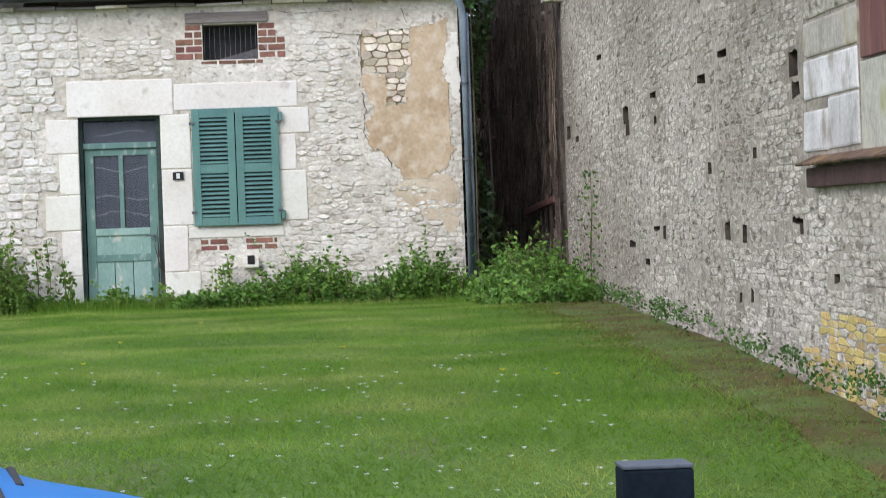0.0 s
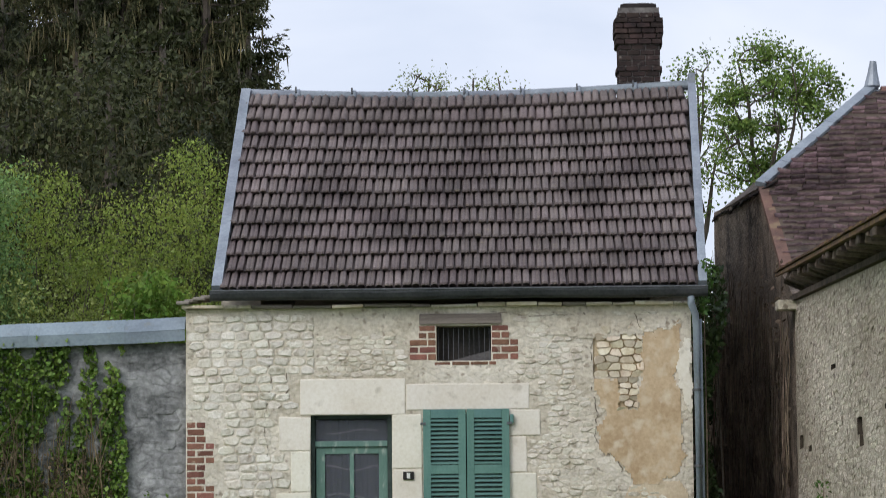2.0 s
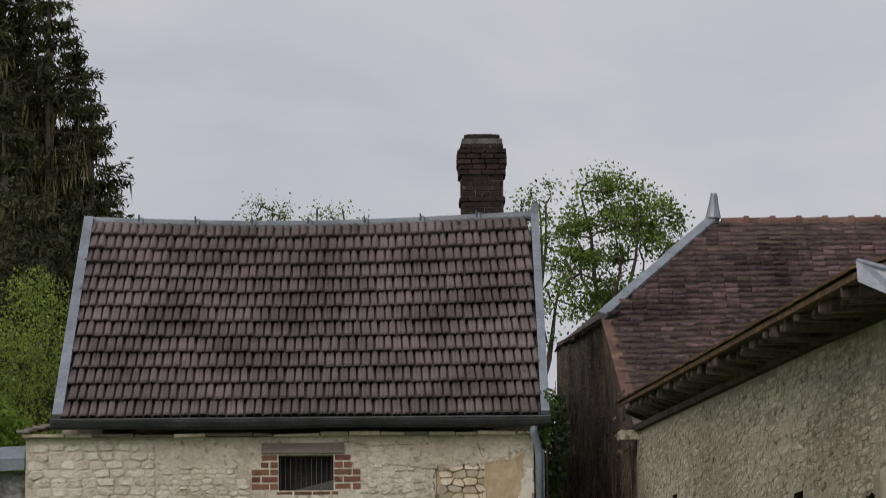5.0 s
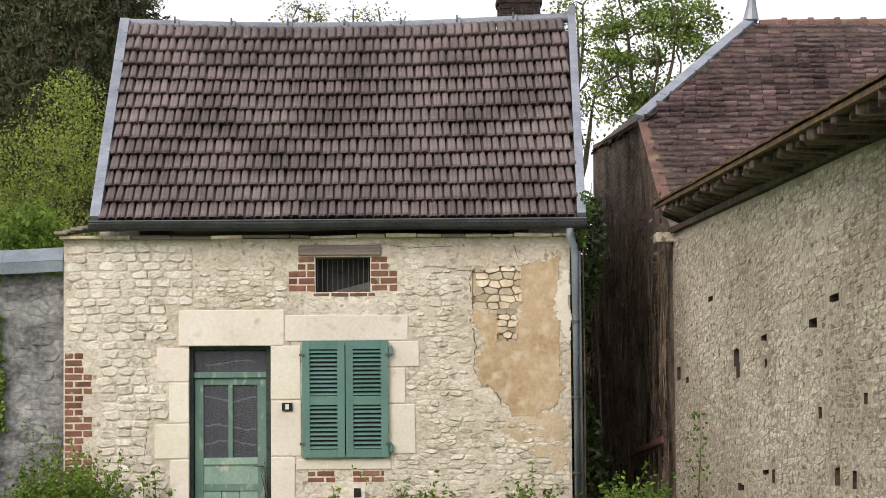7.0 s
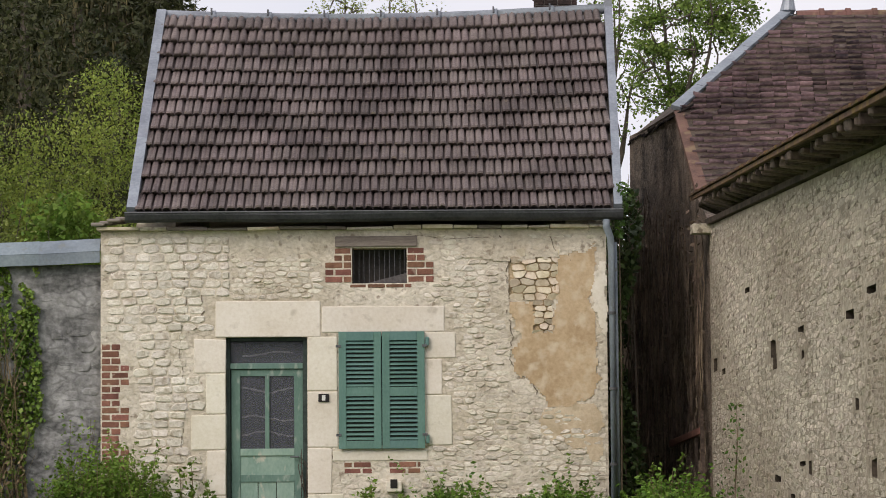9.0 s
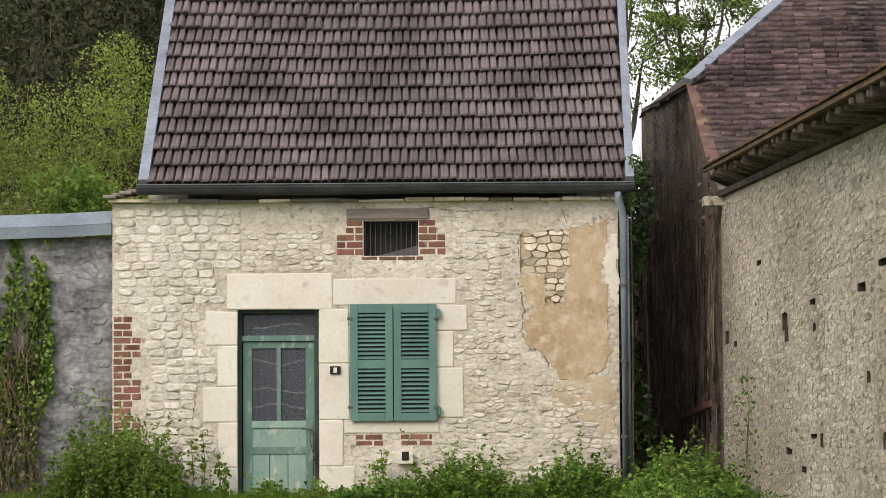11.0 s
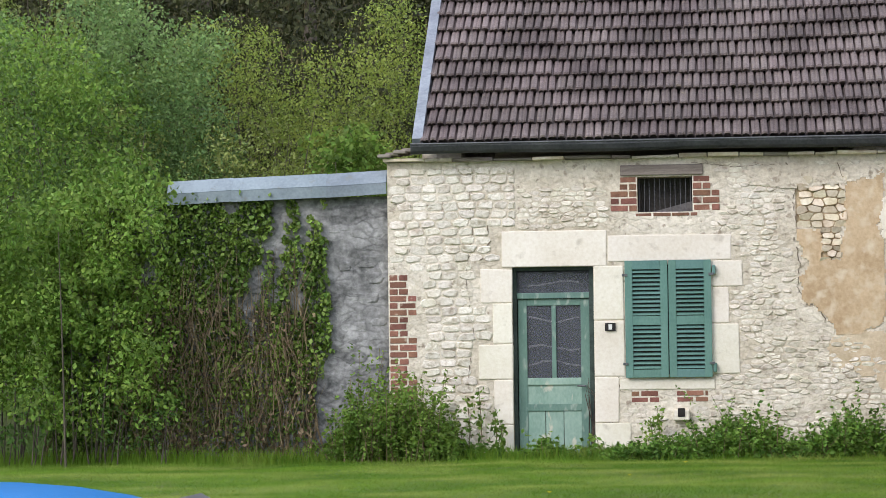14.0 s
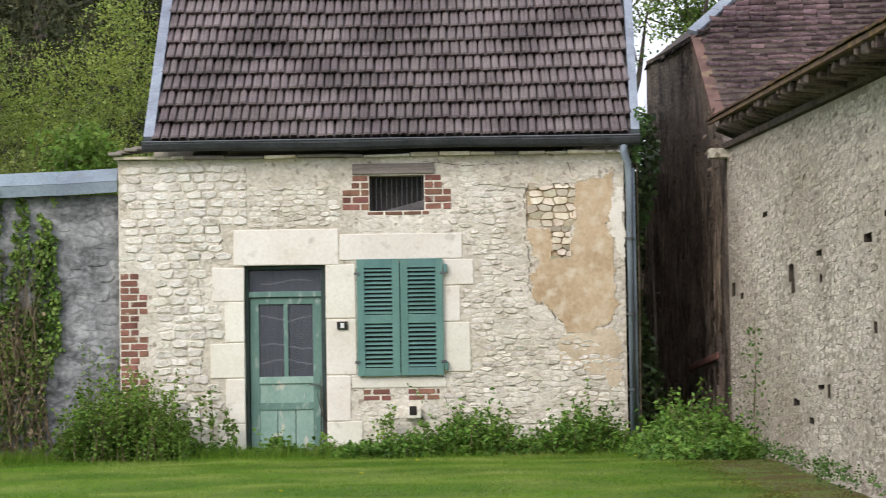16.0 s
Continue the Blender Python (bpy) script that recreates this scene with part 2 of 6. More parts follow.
    "dry_blade": mat("dry_grass", (0.105, 0.088, 0.022), (0.205, 0.155, 0.045), 1.2, 9, rough=0.8, bump=0, vary=0.2, island=True, through_light=0.5, spots=(0.13, 0.17, 0.035), spot_at=1.4, spot_lo=0.5, spot_hi=0.66),
    "asphalt": mat("wet_asphalt", (0.035, 0.036, 0.038), (0.07, 0.07, 0.072), 2, 90, rough=0.5, bump=0.4, vary=0),
    "hill": mat("wooded_slope_floor", (0.03, 0.035, 0.015), (0.08, 0.08, 0.035), 1, 12, bump=0.6, vary=0),
    "leaf": mat("fresh_green_leaf", (0.10, 0.185, 0.030), (0.235, 0.37, 0.066), 0.7, 6, rough=0.6, bump=0, vary=0.4, island=True, through_light=0.35),
    "leaf_dark": mat("deep_green_leaf", (0.050, 0.115, 0.026), (0.12, 0.22, 0.048), 0.7, 6, rough=0.55, bump=0, vary=0.4, island=True, through_light=0.3),
    "leaf_olive": mat("olive_green_leaf", (0.15, 0.20, 0.052), (0.32, 0.37, 0.11), 0.5, 6, rough=0.6, bump=0, vary=0.4, island=True, through_light=0.3),
    "leaf_yellow": mat("yellow_green_leaf", (0.165, 0.23, 0.045), (0.35, 0.41, 0.09), 0.6, 6, rough=0.6, bump=0, vary=0.35, island=True, through_light=0.35),
    "leaf_grey": mat("blue_green_leaf", (0.11, 0.20, 0.065), (0.24, 0.36, 0.12), 0.6, 6, rough=0.6, bump=0, vary=0.35, island=True, through_light=0.3),
    "ivy": mat("ivy_leaf", (0.09, 0.17, 0.032), (0.30, 0.42, 0.09), 1.2, 8, rough=0.5, bump=0, vary=0.45, island=True, through_light=0.2),
    "needle": mat("spruce_needle", (0.024, 0.030, 0.012), (0.094, 0.100, 0.040), 0.35, 3, rough=0.7, bump=0, vary=0.45, island=True, through_light=0.15),
    "twig": mat("brown_twigs", (0.12, 0.088, 0.052), (0.27, 0.205, 0.125), 2, 20, bump=0, vary=0.35, island=True),
    "bark": mat("grey_brown_bark", (0.06, 0.05, 0.04), (0.15, 0.125, 0.10), 4, 30, bump=0.6, vary=0.15),
    "nettle": mat("nettle_leaf", (0.072, 0.165, 0.026), (0.22, 0.375, 0.068), 1.4, 7, rough=0.55, bump=0, vary=0.45, island=True, through_light=0.35),
    "moss_plaster": mat("mossy_pale_plaster", (0.34, 0.31, 0.24), (0.58, 0.54, 0.45), 3, 24, bump=0.5, vary=0.1, spots=(0.34, 0.30, 0.13), spot_at=3.0, spot_lo=0.54, spot_hi=0.70),
    "vine": mat("dry_brown_vine", (0.075, 0.055, 0.040), (0.25, 0.19, 0.14), 2, 20, bump=0, vary=0.4, island=True),
    "tree_leaf": mat("young_tree_leaf", (0.075, 0.130, 0.030), (0.235, 0.335, 0.075), 1.6, 6, rough=0.6, bump=0, vary=0.45, island=True, through_light=0.3),
    "petal": mat("white_clover_petal", (0.70, 0.70, 0.62), (0.85, 0.85, 0.80), 5, 40, bump=0, vary=0.1, island=True),
    "yellow_petal": mat("dandelion_petal", (0.75, 0.60, 0.03), (0.85, 0.72, 0.06), 5, 40, bump=0, vary=0.1, island=True),
    "car_paint": mat("bright_blue_car_paint", (0.002, 0.15, 0.44), (0.004, 0.18, 0.50), 2, 60, rough=0.35, bump=0, vary=0, spec=0.04),
    "rubber": mat("black_rubber", (0.012, 0.012, 0.013), (0.03, 0.03, 0.032), 4, 40, rough=0.7, bump=0.1, vary=0),
    "post_paint": mat("dark_slate_paint", (0.006, 0.010, 0.014), (0.014, 0.020, 0.026), 3, 40, rough=0.9, bump=0.1, vary=0, spec=0.05),
    "post_top": mat("lighter_grey_edge_paint", (0.05, 0.06, 0.07), (0.10, 0.115, 0.13), 3, 40, rough=0.6, bump=0.1, vary=0),
    "black": mat("black_enamel", (0.012, 0.010, 0.010), (0.03, 0.025, 0.022), 5, 40, rough=0.4, bump=0.05, vary=0),
    "white": mat("white_enamel", (0.7, 0.7, 0.68), (0.8, 0.8, 0.78), 5, 40, rough=0.4, bump=0.05, vary=0),
    # curtain grey is raised to help imitate sky reflected in the panes
    "curtain": mat("grey_net_curtain", (0.045, 0.048, 0.058), (0.15, 0.158, 0.175), 4, 40, bump=0.1, vary=0),
    # darker copy of the ivy: the shade of the narrow gap is in its colour
    "shade_ivy": mat("shaded_ivy_leaf", (0.018, 0.038, 0.012), (0.055, 0.09, 0.025), 1.2, 8, rough=0.5, bump=0, vary=0.45, island=True, through_light=0.15),
    "hanging": mat("olive_hanging_twigs", (0.085, 0.075, 0.036), (0.21, 0.185, 0.09), 0.4, 4, rough=0.8, bump=0, vary=0.4, island=True),
    "whitewash": mat("flaking_whitewash", (0.50, 0.47, 0.42), (0.74, 0.71, 0.66), 3, 30, bump=0.5, vary=0.1, spots=(0.36, 0.32, 0.26), spot_at=4, spot_lo=0.52, spot_hi=0.68),
    "ledge_wood": mat("dark_red_brown_beam", (0.05, 0.026, 0.024), (0.115, 0.06, 0.052), 4, 40, bump=0.4, vary=0.1),
    "mossy_tile": mat("mossy_ledge_tile", (0.085, 0.05, 0.04), (0.16, 0.095, 0.065), 4, 40, bump=0.4, vary=0.3, spots=(0.20, 0.125, 0.05), spot_at=7, spot_lo=0.48, spot_hi=0.62),
    "stone_ochre": mat("ochre_stained_rubble", (0.58, 0.48, 0.34), (0.82, 0.75, 0.62), 5, 26, bump=0.6, vary=0.16, bump_at=30),
    "crack_earth": mat("crack_earth", (0.10, 0.08, 0.06), (0.24, 0.19, 0.14), 9, 40, bump=0.2, vary=0),
    # dark colour for hole jambs, painted shade rather than a soil
    "hole_shade": mat("dark_shade_in_holes", (0.035, 0.028, 0.022), (0.10, 0.08, 0.06), 9, 40, bump=0.4, vary=0),
    "soot_tile": mat("blackened_tile", (0.012, 0.010, 0.010), (0.045, 0.036, 0.033), 3, 30, bump=0.4, vary=0.3),
    "rim": mat("silver_wheel_rim", (0.4, 0.4, 0.41), (0.55, 0.55, 0.56), 5, 40, rough=0.35, bump=0, vary=0, metal=0.7),
}
glass = bpy.data.materials.new("sky_grey_glass")
glass.use_nodes = True
gb = glass.node_tree.nodes["Principled BSDF"]
# the blue-grey base colour stands in for reflected sky
gb.inputs["Base Color"].default_value, gb.inputs["Roughness"].default_value = (0.085, 0.092, 0.108, 1), 0.10
gb.inputs["Specular IOR Level"].default_value, gb.inputs["Alpha"].default_value = 0.35, 0.6
M["glass"] = glass


# ---- building tools ----
def part(name, bm, material, parent=None, label="", smooth=False):
    """Links a bmesh as one mesh object under a thing or a part."""
    me = bpy.data.meshes.new(name)
    bmesh.ops.recalc_face_normals(bm, faces=bm.faces)
    bm.to_mesh(me)
    bm.free()
    return link_mesh(name, me, material, parent, label, smooth)


def link_mesh(name, me, material, parent=None, label="", smooth=False):
    if material and not me.materials:
        me.materials.append(M[material])
    if smooth:
        me.polygons.foreach_set("use_smooth", [True] * len(me.polygons))
    ob = new(name, me)
    ob.parent = parent
    if label:
        tagged(ob, label)
    return ob


def empty(name, label, category, group="", kind=""):
    return tagged(new(name), label, category, group, kind)


def box(bm, x0, x1, y0, y1, z0, z1, bevel=0.0):
    r = bmesh.ops.create_cube(bm, size=1.0)
    vs = r["verts"]
    bmesh.ops.transform(bm, matrix=Matrix.Translation(((x0 + x1) / 2, (y0 + y1) / 2, (z0 + z1) / 2)) @ Matrix.Diagonal((x1 - x0, y1 - y0, z1 - z0, 1)), verts=vs)
    if bevel:
        es = {e for v in vs for e in v.link_edges}
        bmesh.ops.bevel(bm, geom=list(es), offset=bevel, segments=2, affect="EDGES", profile=0.6)
    return bm


def box_part(name, x0, x1, y0, y1, z0, z1, material, parent=None, label="", bevel=0.006):
    return part(name, box(bmesh.new(), x0, x1, y0, y1, z0, z1, bevel), material, parent, label)


def beam(bm, a, b, w, h, bevel=0.0):
    """A squared timber from a to b."""
    a, b = Vector(a), Vector(b)
    d = b - a
    r = bmesh.ops.create_cube(bm, size=1.0)
    m = Matrix.Translation((a + b) / 2) @ d.to_track_quat("Y", "Z").to_matrix().to_4x4() @ Matrix.Diagonal((w, d.length, h, 1))
    bmesh.ops.transform(bm, matrix=m, verts=r["verts"])
    if bevel:
        bmesh.ops.bevel(bm, geom=list({e for v in r["verts"] for e in v.link_edges}), offset=bevel, segments=1, affect="EDGES")
    return bm


def tube(bm, points, radii, sides=8):
    """A tapered round limb through the points."""
    rings = []
    for i, p in enumerate(points):
        p = Vector(p)
        d = Vector(points[min(i + 1, len(points) - 1)]) - Vector(points[max(i - 1, 0)])
        q = d.to_track_quat("Z", "Y")
        rings.append([bm.verts.new(p + q @ Vector((math.cos(6.2832 * k / sides) * radii[i], math.sin(6.2832 * k / sides) * radii[i], 0))) for k in range(sides)])
    for r0, r1 in zip(rings, rings[1:]):
        for k in range(sides):
            bm.faces.new((r0[k], r0[(k + 1) % sides], r1[(k + 1) % sides], r1[k]))
    bm.faces.new(rings[-1])
    bm.faces.new(list(reversed(rings[0])))
    return bm


def slab(bm, corners, thick):
    """A flat plate through the corners, thickened along its normal."""
    c = [Vector(p) for p in corners]
    n = (c[1] - c[0]).cross(c[2] - c[0]).normalized() * thick
    a, b = [bm.verts.new(p) for p in c], [bm.verts.new(p - n) for p in c]
    bm.faces.new(a)
    bm.faces.new(list(reversed(b)))
    for i in range(len(c)):
        j = (i + 1) % len(c)
        bm.faces.new((a[i], b[i], b[j], a[j]))
    return bm


def holed(bm, x0, x1, z0, z1, y0, y1, holes):
    """An upright slab with rectangular openings (xa, xb, za, zb) right through it."""
    xs = sorted({x0, x1, *[v for h in holes for v in h[:2] if x0 < v < x1]})
    zs = sorted({z0, z1, *[v for h in holes for v in h[2:] if z0 < v < z1]})
    vv = {}

    def v(x, y, z):
        k = (round(x, 4), round(y, 4), round(z, 4))
        if k not in vv:
            vv[k] = bm.verts.new(k)
        return vv[k]

    def solid(i, k):
        if not (0 <= i < len(xs) - 1 and 0 <= k < len(zs) - 1):
            return False
        cx, cz = (xs[i] + xs[i + 1]) / 2, (zs[k] + zs[k + 1]) / 2
        return not any(h[0] < cx < h[1] and h[2] < cz < h[3] for h in holes)

    for i in range(len(xs) - 1):
        for k in range(len(zs) - 1):
            if not solid(i, k):
                continue
            a, b, c, d = xs[i], xs[i + 1], zs[k], zs[k + 1]
            bm.faces.new((v(a, y0, c), v(b, y0, c), v(b, y0, d), v(a, y0, d)))
            bm.faces.new((v(a, y1, d), v(b, y1, d), v(b, y1, c), v(a, y1, c)))
            if not solid(i - 1, k):
                bm.faces.new((v(a, y0, c), v(a, y0, d), v(a, y1, d), v(a, y1, c)))
            if not solid(i + 1, k):
                bm.faces.new((v(b, y0, d), v(b, y0, c), v(b, y1, c), v(b, y1, d)))
            if not solid(i, k - 1):
                bm.faces.new((v(b, y0, c), v(a, y0, c), v(a, y1, c), v(b, y1, c)))
            if not solid(i, k + 1):
                bm.faces.new((v(a, y0, d), v(b, y0, d), v(b, y1, d), v(a, y1, d)))
    return bm


def mesh_of(name, verts, faces):
    """A mesh from an array of points and an array of faces, all with the same count of corners."""
    verts, faces = np.asarray(verts, np.float32), np.asarray(faces, np.int32)
    me = bpy.data.meshes.new(name)
    me.vertices.add(len(verts))
    me.vertices.foreach_set("co", verts.ravel())
    k = faces.shape[1]
    me.loops.add(faces.size)
    me.loops.foreach_set("vertex_index", faces.ravel())
    me.polygons.add(len(faces))
    me.polygons.foreach_set("loop_start", np.arange(0, faces.size, k, dtype=np.int32))
    me.update(calc_edges=True)
    return me


def leaves(rng, at, size, out=None, droop=0.3, long=1.5):
    """Folded leaf blades at the points: each is a diamond of two triangles with a crease."""
    n = len(at)
    s = size * rng.uniform(0.6, 1.35, (n, 1))
    d = rng.normal(size=(n, 3))
    if out is not None:
        d = d * 0.7 + out
    d[:, 2] -= droop
    d /= np.linalg.norm(d, axis=1, keepdims=True) + 1e-9
    u = np.cross(d, rng.normal(size=(n, 3)))
    u /= np.linalg.norm(u, axis=1, keepdims=True) + 1e-9
    w = np.cross(d, u)
    base, tip = at - d * s * 0.5 * long, at + d * s * 0.5 * long
    left, right = at + u * s * 0.42 + w * s * 0.14, at - u * s * 0.42 + w * s * 0.14
    verts = np.stack([base, left, tip, right], 1).reshape(-1, 3)
    i = np.arange(n)[:, None] * 4
    return verts, np.concatenate([i + [0, 1, 2], i + [0, 2, 3]], 1).reshape(-1, 3)


def leaf_part(name, rng, at, size, material, parent=None, label="", **k):
    v, q = leaves(rng, at, size, **k)
    return link_mesh(name, mesh_of(name, v, q), material, parent, label)


def clumps(rng, centres, radii, per):
    """Points in many small uneven balls, thicker towards their rims."""
    out, way = [], []
    for c, r in zip(centres, radii):
        k = max(3, int(per * r * r))
        d = rng.normal(size=(k, 3))
        d /= np.linalg.norm(d, axis=1, keepdims=True)
        out.append(np.asarray(c) + d * (r * rng.uniform(0.35, 1.0, (k, 1)) ** 0.6) * (1.0, 1.0, 0.8))
        way.append(d)
    return np.concatenate(out), np.concatenate(way)


def ground_z(x, y):
    """The lie of the land: road, verge, lawn rising gently to the house, wooded slope behind on one side."""
    y, x = np.asarray(y, float), np.asarray(x, float)
    z = np.interp(y, [-60, 11.2, 13.0, 15.5, 21.0, 28.5, 36, 60], [-0.93, -0.93, -0.55, -0.28, -0.09, 0.03, 0.04, 0.3])
    rise = np.clip((y - 35.0) / 40.0, 0, 1) * np.clip((-2.0 - x) / 8.0, 0, 1)
    return z + 14.0 * rise ** 1.1


def lawn_z(x, y):
    """The lawn's surface with its small unevenness."""
    return ground_z(x, y) + np.array([noise.noise(Vector((a * 0.7, b * 0.7, 0))) * 0.03 for a, b in zip(x, y)])


# ---- ground, lawn and road ----
D = 32.6
gx = np.concatenate([np.linspace(-300, -22, 12), np.linspace(-20, 12, 65), np.linspace(14, 300, 12)])
gy = np.concatenate([np.linspace(-300, 8, 14), np.linspace(9, 40, 94), np.linspace(42, 90, 25), np.linspace(100, 900, 8)])
GX, GY = np.meshgrid(gx, gy)
GZ = ground_z(GX, GY)
bumpy = np.array([noise.noise(Vector((a * 0.7, b * 0.7, 0))) * 0.03 for a, b in zip(GX.ravel(), GY.ravel())]).reshape(GX.shape)
GZ = GZ + np.where((GY > 12.5) & (GY < 34), bumpy, 0)
nx = len(gx)
idx = np.arange(len(gy) - 1)[:, None] * nx + np.arange(nx - 1)[None, :]
quads = np.stack([idx, idx + 1, idx + nx + 1, idx + nx], -1).reshape(-1, 4)
ground = link_mesh("ground", mesh_of("ground", np.stack([GX, GY, GZ], -1).reshape(-1, 3), quads), "grass_ground", smooth=True)
tagged(ground, "short green lawn rising gently to the house", "ground", kind="structure")
# the verges of the sheet are woodland floor behind and asphalt in front
road_bm = bmesh.new()
box(road_bm, -60, 60, -14, 11.0, -1.2, -0.915)
tagged(part("road", road_bm, "asphalt"), "wet grey asphalt road in front of the lawn", "road", kind="structure")
kerb = tagged(box_part("kerb", -60, 60, 11.0, 11.18, -1.2, -0.80, "grey_render", None, "", 0.02), "low grey kerb between the road and the lawn", "kerb", kind="structure")
# strip of bare, brown ground along the barn
STRIP_Y = (12.8, 14.5, 15.4, 16.8, 20.0, 23.4, 27.0, 29.5)
STRIP_X = (2.95, 2.78, 2.68, 2.60, 2.54, 2.56, 2.50, 2.35)
strip_pts, strip_faces = [], []


def strip_edge(y):
    return np.interp(y, STRIP_Y, STRIP_X)


for i in range(60):
    y = 12.8 + i * 0.29
    wob = noise.noise(Vector((0, y * 0.9, 3))) * 0.2
    left = strip_edge(y) + wob
    for k in range(7):
        x = left + (3.26 - left) * k / 6
        j = noise.noise(Vector((x * 6, y * 6, 1))) * 0.02
        edge = -0.03 if k == 0 else 0.006
        strip_pts.append((x, y, float(ground_z(x, y)) + noise.noise(Vector((x * 0.7, y * 0.7, 0))) * 0.03 + edge + abs(j)))
for i in range(59):
    for k in range(6):
        a = i * 7 + k
        strip_faces.append((a, a + 1, a + 8, a + 7))
tagged(link_mesh("pavement", mesh_of("pavement", strip_pts, strip_faces), "worn_strip", smooth=True), "bare brown strip of ground beside the barn wall", "ground", kind="structure")


def irregular(bm, cx, cz, w, h, y0, proud, rng, sides=9, square=0.72):
    """An uneven stone face: an outline, a rounded shoulder and a flattish front, towards -y."""
    rings = []
    ang = [6.2832 * (k + rng.uniform(-0.25, 0.25)) / sides for k in range(sides)]
    rad = [rng.uniform(0.86, 1.06) for _ in ang]
    for scale_, y in ((1.0, y0), (0.96, y0 - proud * 0.7), (0.78, y0 - proud)):
        ring = []
        for a, r in zip(ang, rad):
            c, s = math.cos(a), math.sin(a)
            k = r / max(abs(c), abs(s)) ** square
            ring.append(bm.verts.new((cx + c * k * w / 2 * scale_, y + rng.uniform(-0.15, 0.15) * proud * (scale_ < 0.9), cz + s * k * h / 2 * scale_)))
        rings.append(ring)
    for r0, r1 in zip(rings, rings[1:]):
        for k in range(sides):
            bm.faces.new((r0[k], r0[(k + 1) % sides], r1[(k + 1) % sides], r1[k]))
    bm.faces.new(rings[-1])


def clear_of(s, rects, pad=0.0):
    x, z, w, h = s
    return all(x + w / 2 <= r[0] + pad or x - w / 2 >= r[1] - pad or z + h / 2 <= r[2] + pad or z - h / 2 >= r[3] - pad for r in rects)


def piece(me, name, m, parent):
    ob = new(name, me)
    ob.parent = parent
    ob.matrix_basis = m
    return ob


def rubble_cells(x0, x1, z0, z1, w, h, rng, jitter=0.42):
    """Uneven rubble: the cells round jittered points, as outlines (x, z) that fit each other like stones laid by hand."""
    nx_, nz_ = max(1, round((x1 - x0) / w)), max(1, round((z1 - z0) / h))
    w, h = (x1 - x0) / nx_, (z1 - z0) / nz_
    pts = {}
    for k in range(-2, nz_ + 2):
        shift = rng.uniform(0, 1)
        for i in range(-2, nx_ + 2):
            pts[i, k] = (i + 0.5 + shift * 0.5 + rng.uniform(-jitter, jitter), k + 0.5 + rng.uniform(-jitter, jitter) * 0.8)
    out = []
    for k in range(nz_):
        for i in range(nx_):
            px, pz = pts[i, k]
            poly = [(px - 1.4, pz - 1.2), (px + 1.4, pz - 1.2), (px + 1.4, pz + 1.2), (px - 1.4, pz + 1.2)]
            for dk in (-2, -1, 0, 1, 2):
                for di in (-2, -1, 0, 1, 2):
                    q = pts.get((i + di, k + dk))
                    if q is None or (di == 0 and dk == 0):
                        continue
                    nx2, nz2 = q[0] - px, q[1] - pz
                    mid = nx2 * (px + q[0]) / 2 + nz2 * (pz + q[1]) / 2
                    cut = []
                    for (ax, az_), (bx, bz) in zip(poly, poly[1:] + poly[:1]):
                        da, db = nx2 * ax + nz2 * az_ - mid, nx2 * bx + nz2 * bz - mid
                        if da <= 0:
                            cut.append((ax, az_))
                        if (da < 0) != (db < 0):
                            t = da / (da - db)
                            cut.append((ax + (bx - ax) * t, az_ + (bz - az_) * t))
                    poly = cut
                    if len(poly) < 3:
                        break
                if len(poly) < 3:
                    break
            if len(poly) >= 3:
                out.append([(min(x1, max(x0, x0 + a * w)), min(z1, max(z0, z0 + b * h))) for a, b in poly])
    return out


def extent(poly):
    xs_, zs_ = [p[0] for p in poly], [p[1] for p in poly]
    return ((min(xs_) + max(xs_)) / 2, (min(zs_) + max(zs_)) / 2, max(xs_) - min(xs_), max(zs_) - min(zs_))


def rubble_stone(bm, poly, y0, proud, gap, rng, fine=True, inner=0.80):
    """One stone from its outline: drawn in from its neighbours, with a broken edge, a rounded shoulder and an uneven face towards -y."""
    cx, cz, w, h = extent(poly)
    if w < 0.03 or h < 0.025:
        return
    pts = []
    for (ax, az_), (bx, bz) in zip(poly, poly[1:] + poly[:1]):
        if math.hypot(bx - ax, bz - az_) < 0.012:
            continue
        t = rng.uniform(0.12, 0.22)
        pts.append((ax + (bx - ax) * t, az_ + (bz - az_) * t))
        if fine:
            pts.append(((ax + bx) / 2 + rng.uniform(-0.005, 0.005), (az_ + bz) / 2 + rng.uniform(-0.005, 0.005)))
        pts.append((ax + (bx - ax) * (1 - t), az_ + (bz - az_) * (1 - t)))
    if len(pts) < 3:
        return
    kx, kz = max(0.5, 1 - gap / w), max(0.5, 1 - gap / h)
    tilt, tip_ = rng.uniform(-0.25, 0.25), rng.uniform(-0.35, 0.35)
    rings = []
    for s_, d in (((1.0, 0.0), (0.96, 0.65), (inner, 1.0)) if fine else ((1.0, 0.0), (0.88, 1.0))):
        rings.append([bm.verts.new((cx + (x - cx) * kx * s_, y0 - proud * d * (1 + tilt * (x - cx) / w * 2 + tip_ * (z - cz) / h * 2 + (rng.uniform(-0.2, 0.2) if s_ < 0.9 else 0)), cz + (z - cz) * kz * s_)) for x, z in pts])
    n_ = len(pts)
    for r0, r1 in zip(rings, rings[1:]):
        for i in range(n_):
            bm.faces.new((r0[i], r0[(i + 1) % n_], r1[(i + 1) % n_], r1[i]))
    bm.faces.new(rings[-1])


